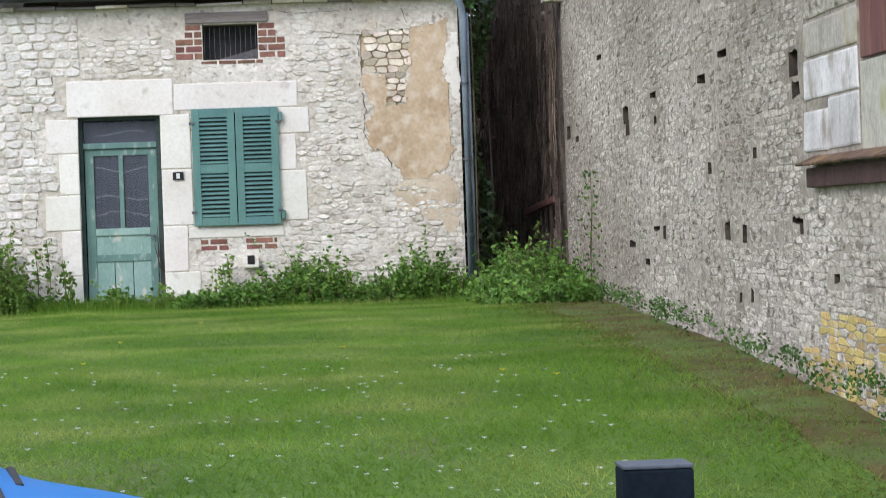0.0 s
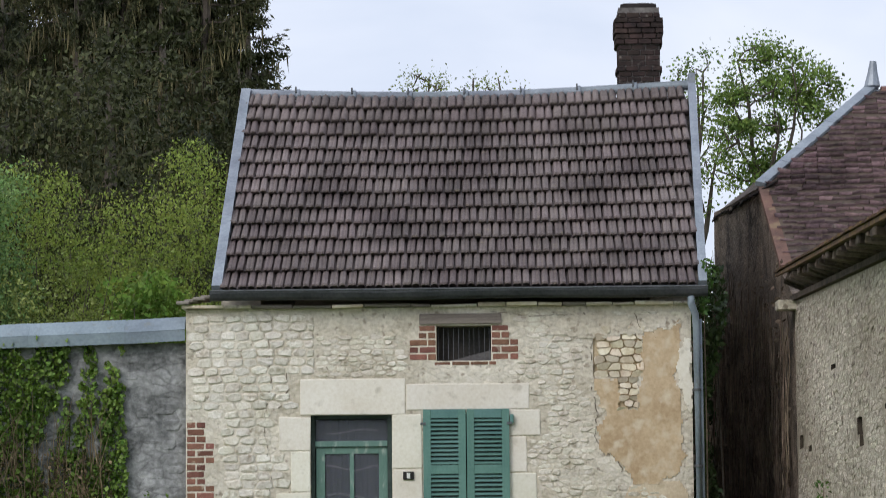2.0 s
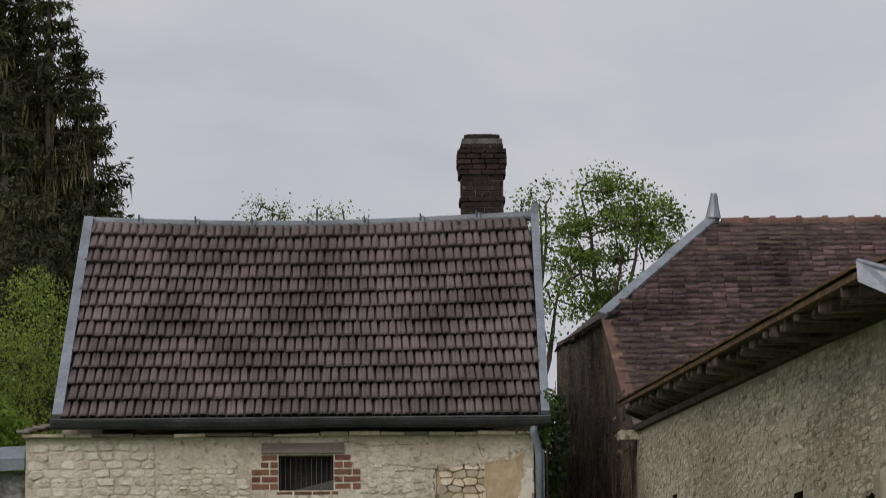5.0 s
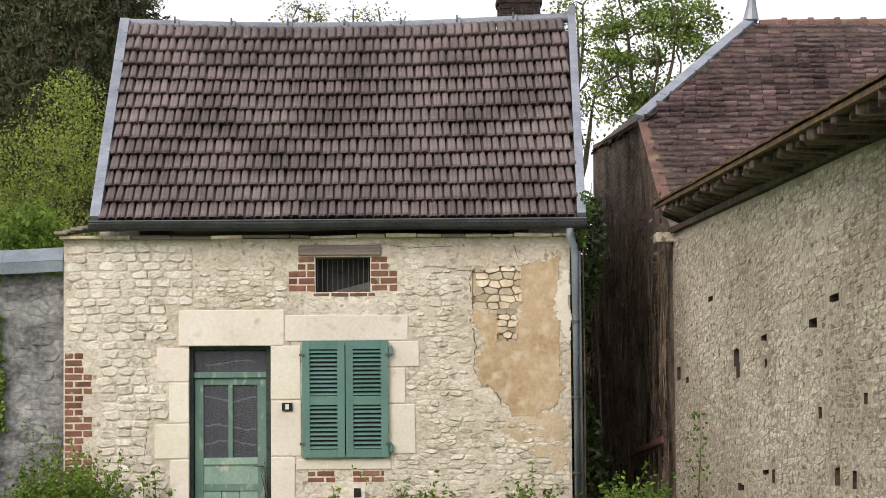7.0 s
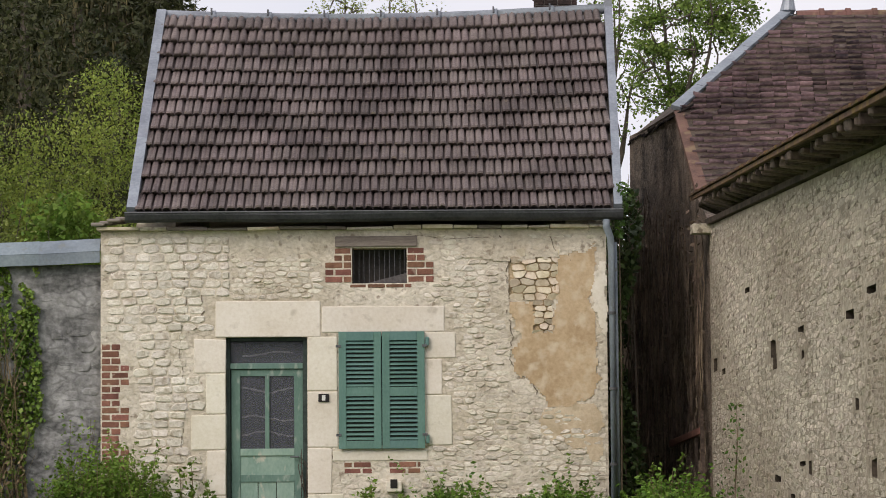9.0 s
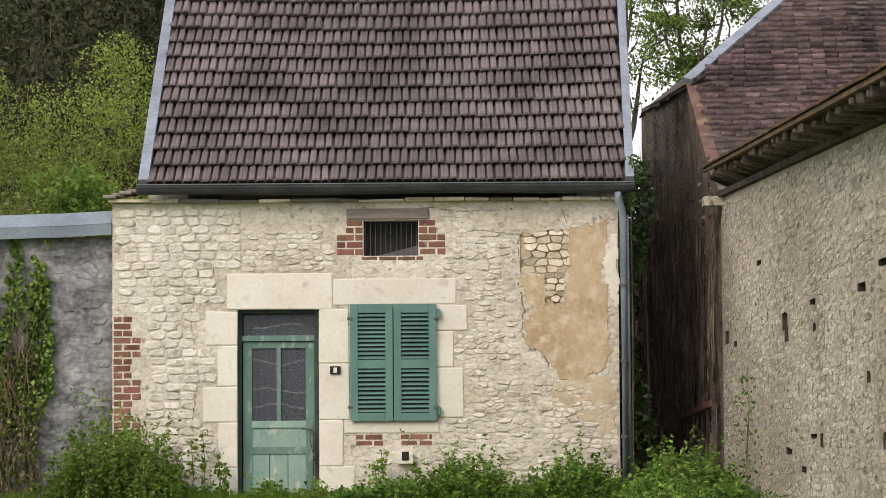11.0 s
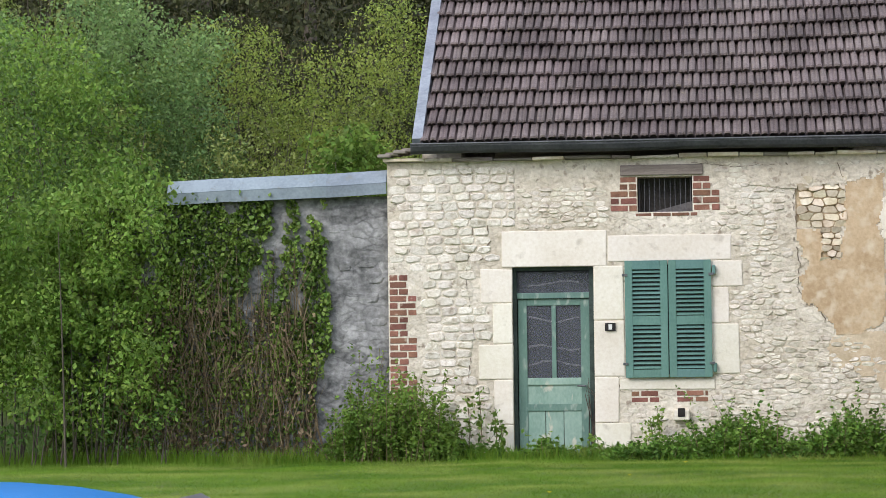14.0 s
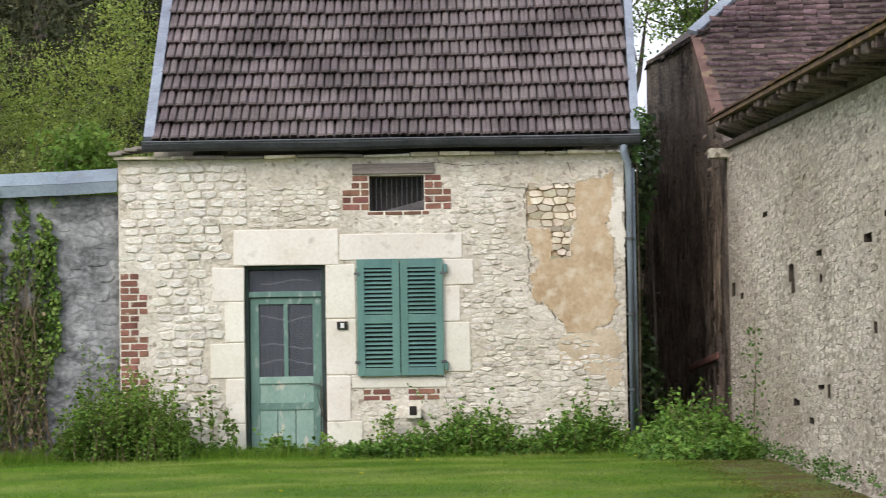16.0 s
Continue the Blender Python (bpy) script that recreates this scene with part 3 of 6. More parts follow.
# ---- the house ----
house = empty("house", "small pale stone house with a brown tiled roof and green door", "house")
XL, XR, EAVE_Z = -3.66, 2.06, 3.42
DOOR, WINDOW, VENT = (-2.25, -1.33, -0.05, 2.21), (-0.93, -0.04, 0.98, 2.22), (-0.82, -0.20, 2.81, 3.21)
RUBBLE = (0.95, 1.50, 2.22, 3.16)
core = holed(bmesh.new(), XL, XR, -0.6, EAVE_Z, D + 0.06, D + 0.5, [DOOR, WINDOW, VENT])
part("wall_core", core, "earth_joint", house)
front = part("front_wall", holed(bmesh.new(), XL, XR, -0.6, EAVE_Z, D, D + 0.06, [DOOR, WINDOW, VENT, (0.95, 1.50, 2.62, 3.16), (1.22, 1.44, 2.22, 2.62)]), "mortar", house, "cream lime-mortared rubble wall")
side = bmesh.new()
GL = -3.27
box(side, GL, GL + 0.45, D + 0.5, D + 6.0, -0.6, EAVE_Z)
box(side, XR - 0.5, XR, D + 0.5, D + 6.0, -0.6, EAVE_Z)
box(side, GL + 0.45, XR - 0.5, D + 5.5, D + 6.0, -0.6, EAVE_Z)
for gx0 in (GL, XR - 0.45):
    vs = [(gx0, D + 0.05, EAVE_Z), (gx0, D + 5.95, EAVE_Z), (gx0, D + 3.0, EAVE_Z + 2.55)]
    slab(side, [vs[0], vs[1], vs[2]], -0.45)
part("side_wall", side, "mortar", house)
inner = bmesh.new()
box(inner, XL + 0.5, XR - 0.5, D + 0.6, D + 5.4, 3.30, 3.38)
part("loft_floor", inner, "old_wood", house)

# dressed blocks round the door and the window
blocks = [
    (-2.37, -1.175, 2.215, 2.62), (-1.165, 0.22, 2.26, 2.55),
    (-2.61, -2.25, 1.81, 2.19), (-2.47, -2.25, 1.345, 1.80), (-2.64, -2.25, 0.945, 1.335), (-2.47, -2.25, 0.44, 0.935), (-2.55, -2.25, -0.05, 0.43),
    (-1.33, -0.985, 1.60, 2.21), (-1.33, -0.985, 0.965, 1.59), (-1.33, -1.06, 0.45, 0.955), (-1.33, -0.93, -0.05, 0.44),
    (-0.03, 0.345, 1.965, 2.25), (-0.03, 0.19, 1.55, 1.955), (-0.03, 0.30, 0.98, 1.54), (-1.05, 0.02, 0.81, 0.93),
]
for bx0, bx1, bz0, bz1 in blocks:
    bm = box(bmesh.new(), bx0, bx1, D - 0.012, D + 0.12, bz0, bz1, 0.012)
    for v in bm.verts:
        v.co += Vector((noise.noise(v.co * 7), 0.3 * noise.noise(v.co * 5), noise.noise(v.co * 7 + Vector((9, 0, 0))))) * 0.011
    part("stone_block", bm, "dressed", front)

# ochre plaster left on the wall, with a ragged outline
def inside(x, z, poly):
    hit_ = False
    for (ax, az_), (bx, bz) in zip(poly, poly[1:] + poly[:1]):
        if (az_ > z) != (bz > z) and x < (bx - ax) * (z - az_) / (bz - az_) + ax:
            hit_ = not hit_
    return hit_


def ragged(outline, y, thick, seed, step=0.022):
    """A thin coat on the wall within a rough outline (x, z), broken by noise along its edge and a little uneven in depth."""
    bm, vv = bmesh.new(), {}
    x0, x1 = min(p[0] for p in outline), max(p[0] for p in outline)
    z0, z1 = min(p[1] for p in outline), max(p[1] for p in outline)
    nx_, nz_ = int((x1 - x0) / step) + 2, int((z1 - z0) / step) + 2

    def put(i, k):
        if (i, k) not in vv:
            x, z = x0 + i * step, z0 + k * step
            vv[i, k] = bm.verts.new((x + 0.007 * noise.noise(Vector((x * 31, z * 31, seed))), y - thick - 0.004 * noise.noise(Vector((x * 5, z * 5, seed))), z + 0.007 * noise.noise(Vector((x * 31, z * 31, seed + 9)))))
        return vv[i, k]

    for i in range(nx_):
        for k in range(nz_):
            x, z = x0 + (i + 0.5) * step, z0 + (k + 0.5) * step
            jx = 0.05 * noise.noise(Vector((x * 9, z * 9, seed))) + 0.02 * noise.noise(Vector((x * 30, z * 30, seed)))
            jz = 0.05 * noise.noise(Vector((x * 9, z * 9, seed + 5)))
            if inside(x + jx, z + jz, outline):
                bm.faces.new((put(i, k), put(i + 1, k), put(i + 1, k + 1), put(i, k + 1)))
    rim = [e for e in bm.edges if len(e.link_faces) == 1]
    r = bmesh.ops.extrude_edge_only(bm, edges=rim)
    for v in r["geom"]:
        if isinstance(v, bmesh.types.BMVert):
            v.co.y = y + 0.01
    return bm


part("plaster_patch", ragged([(1.50, 3.20), (1.93, 3.22), (1.94, 2.78), (1.84, 2.62), (1.93, 2.45), (1.95, 1.75), (1.90, 1.50), (1.62, 1.42), (1.44, 1.40), (1.27, 1.60), (1.05, 1.78), (0.98, 2.02), (1.08, 2.20), (0.96, 2.45), (0.98, 2.60), (1.22, 2.58), (1.24, 2.26), (1.44, 2.26), (1.50, 2.60)], D, 0.010, 4), "ochre", front, "flaking ochre plaster")
for i, (px_, pz_, pw_, ph_) in enumerate(((1.62, 1.30, 0.30, 0.14), (1.85, 1.22, 0.16, 0.20), (1.50, 1.12, 0.20, 0.10), (1.74, 1.02, 0.20, 0.09), (1.92, 0.92, 0.10, 0.14), (1.38, 1.26, 0.10, 0.12))):
    part("plaster_patch", ragged([(px_ - pw_, pz_), (px_ - pw_ * 0.5, pz_ + ph_), (px_ + pw_ * 0.5, pz_ + ph_), (min(2.04, px_ + pw_), pz_), (px_ + pw_ * 0.4, pz_ - ph_), (px_ - pw_ * 0.4, pz_ - ph_)], D, 0.007, 40 + i, 0.018), "pale_ochre", front)
part("plaster_patch", ragged([(0.42, 3.30), (1.0, 3.30), (1.0, 3.18), (1.5, 3.17), (1.5, 3.30), (2.05, 3.30), (2.05, 3.22), (1.5, 3.10), (0.9, 3.05), (0.45, 3.1)], D, 0.014, 8), "mortar", front)
part("plaster_patch", ragged([(1.97, 3.05), (2.055, 3.05), (2.055, 2.20), (1.99, 2.25), (1.92, 2.55), (1.88, 2.70)], D, 0.018, 5, 0.014), "dressed", front)

# bricks: around the vent, at the corner, under the sill
brick_me = bpy.data.meshes.new("brick")
bbm = box(bmesh.new(), -0.5, 0.5, -0.5, 0.5, -0.5, 0.5)
bmesh.ops.bevel(bbm, geom=list(bbm.edges), offset=0.06, segments=1, affect="EDGES")
bbm.to_mesh(brick_me)
bbm.free()
brick_me.materials.append(M["brick"])
BRICK_AREAS = []


def brick_run(x0, x1, z0, z1, parent, rng, ragged_side=0, y=None, course=0.078, me=None, proud=0.005):
    """Bricks laid in courses in the wall; ragged_side -1 or 1 lets the pairs of courses step in and out at that end."""
    BRICK_AREAS.append((x0 - 0.01, x1 + 0.01, z0 - 0.01, z1 + 0.01))
    y = D if y is None else y
    n = max(1, round((z1 - z0) / course))
    h = (z1 - z0) / n
    for i in range(n):
        a, b = x0, x1
        step = 0.10 if (i // 3) % 2 == 0 else 0.0
        if ragged_side < 0:
            a = x0 + 0.10 - step
        if ragged_side > 0:
            b = x1 - 0.11 + step
        x = a
        first = 0.11 if i % 2 else 0.21
        while x < b - 0.03:
            w = min(first, b - x)
            first = 0.21
            piece(me or brick_me, "brick", pose(x + w / 2, y + 0.04 - proud + rng.uniform(-0.004, 0.004), z0 + (i + 0.5) * h, rng.uniform(-1, 1), rng.uniform(-0.8, 0.8), rng.uniform(-1, 1)) @ Matrix.Diagonal((w - 0.013 - rng.uniform(0, 0.008), 0.08, h - 0.013 - rng.uniform(0, 0.006), 1)), parent)
            x += w


brng = random.Random(11)
brick_run(-1.13, -0.82, 2.815, 3.22, front, brng, -1)
brick_run(-0.20, 0.12, 2.815, 3.22, front, brng, 1)
brick_run(-0.86, -0.14, 2.755, 2.808, front, brng)
brick_run(XL + 0.005, -3.32, 0.72, 2.15, front, brng, 1)
brick_run(-0.93, -0.60, 0.66, 0.80, front, brng)
brick_run(-0.42, -0.05, 0.66, 0.80, front, brng)

# timber lintel, grille and boards of the loft opening
vent = box_part("vent_lintel", -1.01, -0.08, D - 0.03, D + 0.2, 3.225, 3.345, "old_wood", house, "grey weathered timber lintel", 0.012)
hatch = empty("vent_opening", "small dark loft opening with a torn screen", "")
hatch.parent = house
# added dark sheet: the loft's shade as a colour
box_part("backing", -0.83, -0.19, D + 0.24, D + 0.30, 2.80, 3.22, "inside_shade", hatch)
scr = bmesh.new()
for i in range(11):
    x = -0.80 + i * 0.058
    beam(scr, (x, D + 0.07, 2.81), (x + 0.004 * math.sin(i * 2.3), D + 0.07, 3.21), 0.005, 0.005)
part("screen", scr, "gutter", hatch, "rusted upright wires")
brd = bmesh.new()
slab(brd, [(-0.66, D + 0.10, 2.815), (-0.20, D + 0.10, 2.815), (-0.20, D + 0.12, 2.935)], 0.010)
part("board", brd, "shade_board", hatch, "slanting board in a shade-dark grey")
# door
door = empty("door", "faded green half-glazed wooden door with flaking paint", "")
door.parent = house
dy = D + 0.12
# dark jambs and head bar imitate the shadow under the lintel and beside the leaf
for b, kind_ in (((-2.25, -2.205, 0.0, 2.21), "shade_green"), ((-1.385, -1.33, 0.0, 2.21), "shade_green"), ((-2.205, -1.385, 2.17, 2.21), "shade_green"), ((-2.205, -1.385, 1.855, 1.92), "green")):
    box_part("door_frame", b[0], b[1], dy - 0.03, dy + 0.06, b[2], b[3], kind_, door, "", 0.006)
creep = bmesh.new()
for k in range(5):
    x = -1.40 + 0.015 * k
    tube(creep, [(x, D + 0.03, 0.0), (x + 0.03 * math.sin(k), D + 0.05, 0.4), (x - 0.06 * math.sin(k * 2), D + 0.06, 0.75), (x - 0.02 * k, D + 0.07, 0.95 - 0.05 * k)], [0.007, 0.006, 0.005, 0.003], 4)
part("creeper_stem", creep, "rafter", door, "dark dry stems clinging to the jamb")
lf = bmesh.new()
for b in ((-2.195, -2.095, 0.04, 1.85), (-1.485, -1.385, 0.04, 1.85), (-2.095, -1.485, 1.775, 1.85), (-2.095, -1.485, 0.58, 0.66), (-2.095, -1.485, 0.04, 0.14), (-1.815, -1.765, 0.95, 1.775)):
    box(lf, b[0], b[1], dy, dy + 0.045, b[2], b[3], 0.005)
part("door_leaf", lf, "green", door)
pn = bmesh.new()
box(pn, -2.10, -1.48, dy + 0.015, dy + 0.035, 0.655, 0.885, 0.004)
for k in range(3):
    box(pn, -2.10 + k * 0.207, -1.90 + k * 0.207, dy + 0.012 + 0.004 * (k % 2), dy + 0.035, 0.13, 0.585, 0.006)
part("door_rail", box(bmesh.new(), -2.095, -1.485, dy - 0.004, dy + 0.045, 0.875, 0.955, 0.006), "flaked", door, "rail with peeling paint down to pale wood")
part("door_panel", pn, "flaked", door, "pale green flaking lower panel")
for b in ((-2.095, -1.815, 0.95, 1.775), (-1.765, -1.485, 0.95, 1.775), (-2.20, -1.38, 1.91, 2.16)):
    p = part("pane", box(bmesh.new(), b[0] + 0.003, b[1] - 0.003, dy + 0.02, dy + 0.026, b[2] + 0.003, b[3] - 0.003), "glass", door)
    p.visible_shadow = False
curt = bmesh.new()
for b in ((-2.12, -1.46, 0.93, 1.79), (-2.21, -1.37, 1.90, 2.17)):
    n = 26
    row = []
    for i in range(n + 1):
        x = b[0] + (b[1] - b[0]) * i / n
        y = dy + 0.10 + 0.014 * math.sin(i * 1.9) + 0.008 * math.sin(i * 4.1)
        row.append((curt.verts.new((x, y, b[2])), curt.verts.new((x, y + 0.004, b[3]))))
    for (a0, a1), (b0, b1) in zip(row, row[1:]):
        curt.faces.new((a0, b0, b1, a1))
part("curtain", curt, "curtain", door, "dim grey net curtain")
# white wavy tubes behind the panes imitate reflection lines in the glass
streak_bm = bmesh.new()
wr = random.Random(5)
for z in (1.62, 1.30, 1.12, 2.03):
    pts = [(x, dy + 0.045, z + 0.03 * math.sin(9 * x + z * 5) + wr.uniform(-0.008, 0.008)) for x in np.linspace(-2.08, -1.50, 12)]
    tube(streak_bm, pts, [0.004 + 0.009 * abs(math.sin(k * 1.7 + z * 9)) for k in range(12)], 5)
part("curtain_wire", streak_bm, "white", door, "wavy pale streak imitating a reflection in the pane")
hd = bmesh.new()
tube(hd, [(-1.44, dy - 0.05, 0.86), (-1.44, dy + 0.0, 0.86)], [0.012, 0.012], 8)
tube(hd, [(-1.44, dy - 0.05, 0.86), (-1.53, dy - 0.05, 0.86)], [0.010, 0.008], 8)
part("door_handle", hd, "gutter", door)
box_part("door_sill", -2.32, -1.28, D - 0.10, D + 0.3, -0.08, 0.035, "dressed", door, "worn stone doorstep", 0.02)
# added dark sheets that imitate the shade indoors behind door and window
box_part("room_darkness", -2.9, -0.02, D + 1.4, D + 1.5, -0.1, 3.2, "inside_shade", house)
box_part("window_back", -0.95, -0.02, D + 0.24, D + 0.28, 0.96, 2.24, "inside_shade", house)

# shutters
SHUT = [(-0.975, -0.495, 0.0), (-0.485, -0.005, 0.35)]
for sx0, sx1, ajar in SHUT:
    sh = empty("shutter", "closed blue-green louvred wooden shutter", "")
    sh.parent = house
    y0, y1 = D - 0.062, D - 0.024
    z0, z1 = 0.945, 2.262
    for nm, b in (("stile", (sx0, sx0 + 0.085, z0, z1)), ("stile", (sx1 - 0.085, sx1, z0, z1)), ("rail", (sx0 + 0.085, sx1 - 0.085, z1 - 0.10, z1)),
                  ("rail", (sx0 + 0.085, sx1 - 0.085, 1.535, 1.635)), ("rail", (sx0 + 0.085, sx1 - 0.085, z0, z0 + 0.09))):
        box_part(nm, b[0], b[1], y0, y1, b[2], b[3], "shutter", sh, "", 0.004)
    # added black sheet that stands in for the shade between the slats
    box_part("backing", sx0 + 0.08, sx1 - 0.08, y1 + 0.002, y1 + 0.008, z0 + 0.05, z1 - 0.05, "black", sh)
    slat = bmesh.new()
    beam(slat, (sx0 + 0.08, 0, 0), (sx1 - 0.08, 0, 0), 0.048, 0.009, 0.002)
    sm = bpy.data.meshes.new("slat")
    slat.to_mesh(sm)
    slat.free()
    sm.materials.append(M["shutter"])
    for za, zb, n in ((z0 + 0.09, 1.535, 10), (1.635, z1 - 0.10, 11)):
        for i in range(n):
            z = za + (zb - za) * (i + 0.5) / n
            piece(sm, "slat", Matrix.Translation((0, (y0 + y1) / 2, z)) @ Matrix.Translation((0, 0, 0)) @ Matrix.Rotation(radians(38), 4, "X"), sh)
    for hz in (1.1, 2.1):
        hx = sx0 if ajar == 0 else sx1
        box_part("hinge", hx - 0.03, hx + 0.03, y0 - 0.012, y0 - 0.002, hz - 0.015, hz + 0.015, "gutter", sh, "", 0.003)
for z in (1.05, 2.15):
    box_part("shutter_hook", 0.005, 0.045, D - 0.07, D - 0.02, z - 0.05, z + 0.05, "shutter", house, "", 0.01)

# house number plate, its figure shown as plain bars; stone spout under the sill
plate = box_part("number_plate", -1.205, -1.085, D - 0.035, D - 0.019, 1.475, 1.565, "black", house, "small black enamel number plate", 0.004)
box_part("plate_figure", -1.165, -1.125, D - 0.039, D - 0.036, 1.49, 1.55, "white", plate, "", 0.0)
spout = bmesh.new()
box(spout, -0.45, -0.27, D - 0.09, D + 0.05, 0.46, 0.58, 0.015)
part("stone_spout", spout, "dressed", house, "small stone drain spout")
# black plate on the solid spout imitates the dark of its mouth
box_part("spout_hole", -0.40, -0.32, D - 0.096, D - 0.091, 0.50, 0.60, "black", house)

# rubble stones of the front wall
frng = random.Random(21)
taken = [b for b in blocks] + BRICK_AREAS + [DOOR, WINDOW, VENT, (-1.02, -0.07, 3.2, 3.36), (1.0, 2.06, 1.42, 3.25), (0.95, 1.50, 2.62, 3.16), (-0.46, -0.26, 0.45, 0.6)]
def shown(s):
    """Where the pointing covers the stones, few of them show."""
    n_ = noise.noise(Vector((s[0] * 1.3, s[1] * 1.6, 4)))
    if s[0] < -2.2:
        return n_ > -0.5
    if s[1] > 2.3:
        return n_ > 0.02
    return n_ > -0.3


LEFT_WALL = -2.2
picked = 0
joined = bmesh.new()
for poly in rubble_cells(XL + 0.01, LEFT_WALL, -0.1, 3.36, 0.19, 0.10, frng, 0.20) + rubble_cells(LEFT_WALL, XR - 0.02, -0.1, 3.36, 0.125, 0.060, frng, 0.45):
    e = extent(poly)
    if not clear_of(e, taken, 0.012) or not shown(e):
        continue
    left = e[0] < LEFT_WALL
    proud = frng.uniform(0.004, 0.020) if left else frng.choice((0.002, 0.004, 0.008, 0.015))
    gap = frng.uniform(0.012, 0.030) if left else frng.uniform(0.010, 0.026)
    if picked < 290 and (left or (e[1] < 0.95 and e[0] > 0.3)):
        picked += 1
        bm = bmesh.new()
        rubble_stone(bm, poly, D + 0.001, proud, gap, frng)
        if bm.faces:
            part("stone", bm, "stone", front)
        else:
            bm.free()
    else:
        rubble_stone(joined, poly, D + 0.001, proud, gap, frng)
tagged(part("rubble", joined, "stone_joined", front), kind="stuff")
box_part("bedding", 0.94, 1.51, D + 0.022, D + 0.06, 2.21, 3.17, "bedding", front, "crumbling ochre bedding mortar", 0.0)
for area, w_, h_ in (((0.92, 1.53, 2.60, 3.19), 0.15, 0.085), ((1.20, 1.46, 2.20, 2.62), 0.13, 0.075)):
    for poly in rubble_cells(*area, w_, h_, frng, 0.22):
        bm = bmesh.new()
        rubble_stone(bm, poly, D + 0.05, 0.058 + frng.uniform(-0.012, 0.010), frng.uniform(0.003, 0.011), frng, True, 0.90)
        if bm.faces:
            part("stone", bm, "stone_ochre", front)
        else:
            bm.free()

# cracks that have opened in the pointing
def crack(points, width, seed):
    """A thin broken dark line through the points (x, z), on the face of the wall."""
    rng, pts = random.Random(seed), []
    for (ax, az_), (bx, bz) in zip(points, points[1:]):
        k_ = max(2, int(math.hypot(bx - ax, bz - az_) / 0.035))
        pts += [(ax + (bx - ax) * i / k_ + rng.uniform(-0.013, 0.013), az_ + (bz - az_) * i / k_ + rng.uniform(-0.008, 0.008)) for i in range(k_)]
    bm = bmesh.new()
    last = None
    for i, (x, z) in enumerate(pts):
        w_ = 0.55 * width * (0.2 + abs(noise.noise(Vector((x * 9, z * 9, seed)))) * 2.0) / 2
        d_ = Vector((pts[min(i + 1, len(pts) - 1)][0] - pts[max(i - 1, 0)][0], 0, pts[min(i + 1, len(pts) - 1)][1] - pts[max(i - 1, 0)][1])).normalized()
        n_ = Vector((-d_.z, 0, d_.x)) * w_
        row = [bm.verts.new(Vector((x, D - 0.0085, z)) + n_), bm.verts.new(Vector((x, D - 0.0085, z)) - n_), bm.verts.new(Vector((x, D + 0.01, z)) + n_), bm.verts.new(Vector((x, D + 0.01, z)) - n_)]
        if last and rng.random() > 0.30:
            bm.faces.new((last[0], last[1], row[1], row[0]))
            bm.faces.new((last[0], row[0], row[2], last[2]))
            bm.faces.new((last[1], last[3], row[3], row[1]))
        last = row
    return bm


for i, (path_, w_) in enumerate((
        ([(-2.72, 3.28), (-2.70, 2.6), (-2.78, 2.1), (-2.70, 1.5), (-2.76, 0.9), (-2.72, 0.2)], 0.013),
        ([(-2.55, 2.75), (-2.48, 2.55), (-2.55, 2.35), (-2.66, 2.25)], 0.020),
        ([(0.86, 3.34), (0.90, 3.22), (0.96, 3.12), (0.92, 2.9), (0.97, 2.65)], 0.022),
        ([(1.43, 3.33), (1.46, 3.22), (1.53, 3.12), (1.50, 2.95)], 0.018),
        ([(1.60, 3.30), (1.63, 3.1), (1.70, 3.0)], 0.012),
        ([(0.93, 2.5), (0.99, 2.2), (0.95, 1.95), (1.05, 1.8), (1.22, 1.66), (1.28, 1.5)], 0.024),
        ([(-1.06, 0.95), (-1.04, 0.8), (-0.96, 0.78)], 0.016),
        ([(-1.32, 0.62), (-1.2, 0.52), (-1.1, 0.40)], 0.014),
        ([(-3.6, 2.95), (-3.3, 2.92), (-3.0, 2.95)], 0.012),
        ([(0.2, 0.62), (0.6, 0.55), (1.0, 0.60)], 0.012),
        ([(-0.2, 3.36), (0.3, 3.31), (0.8, 3.33)], 0.012))):
    tagged(part("crack", crack(path_, w_, 70 + i), "crack_earth", front), kind="stuff")

# flat stones under the eave, gutter, downpipe
a = -3.70
while a < 2.08:
    wd_ = min(frng.uniform(0.22, 0.55), 2.10 - a)
    zz = 3.42 + frng.uniform(-0.004, 0.008)
    bm = box(bmesh.new(), a, a + wd_ - 0.012, D - 0.07 - frng.uniform(0, 0.08), D + 0.3, zz, zz + frng.uniform(0.022, 0.045), 0.008)
    for v in bm.verts:
        v.co += Vector((0, noise.noise(v.co * 9), 0.4 * noise.noise(v.co * 6))) * 0.03 * (v.co.y < D)
    part("eave_stone", bm, frng.choice(("mortar", "stone_ochre", "old_wood")), house)
    a += wd_
corner = bmesh.new()
for k in range(4):
    beam(corner, (-3.68 + k * 0.09, D - 0.14 + 0.03 * (k % 2), 3.49 + 0.022 * k), (-3.69 + k * 0.11, D + 0.3, 3.52 + 0.012 * k), 0.15, 0.040, 0.010)
part("eave_slate", corner, "old_wood", house, "loose broken slates at the corner")
gut = bmesh.new()
prof = [(-0.075, 0.06), (-0.078, 0.03), (-0.06, -0.02), (-0.03, -0.045), (0.0, -0.05), (0.03, -0.04), (0.05, 0.0), (0.055, 0.06)]
n = 14
rows_ = []
for i in range(n + 1):
    x = -3.36 + (2.24 + 3.36) * i / n
    dz = 0.006 * math.sin(i * 0.9)
    rows_.append([gut.verts.new((x, D - 0.22 + a, 3.545 + b + dz)) for a, b in prof])
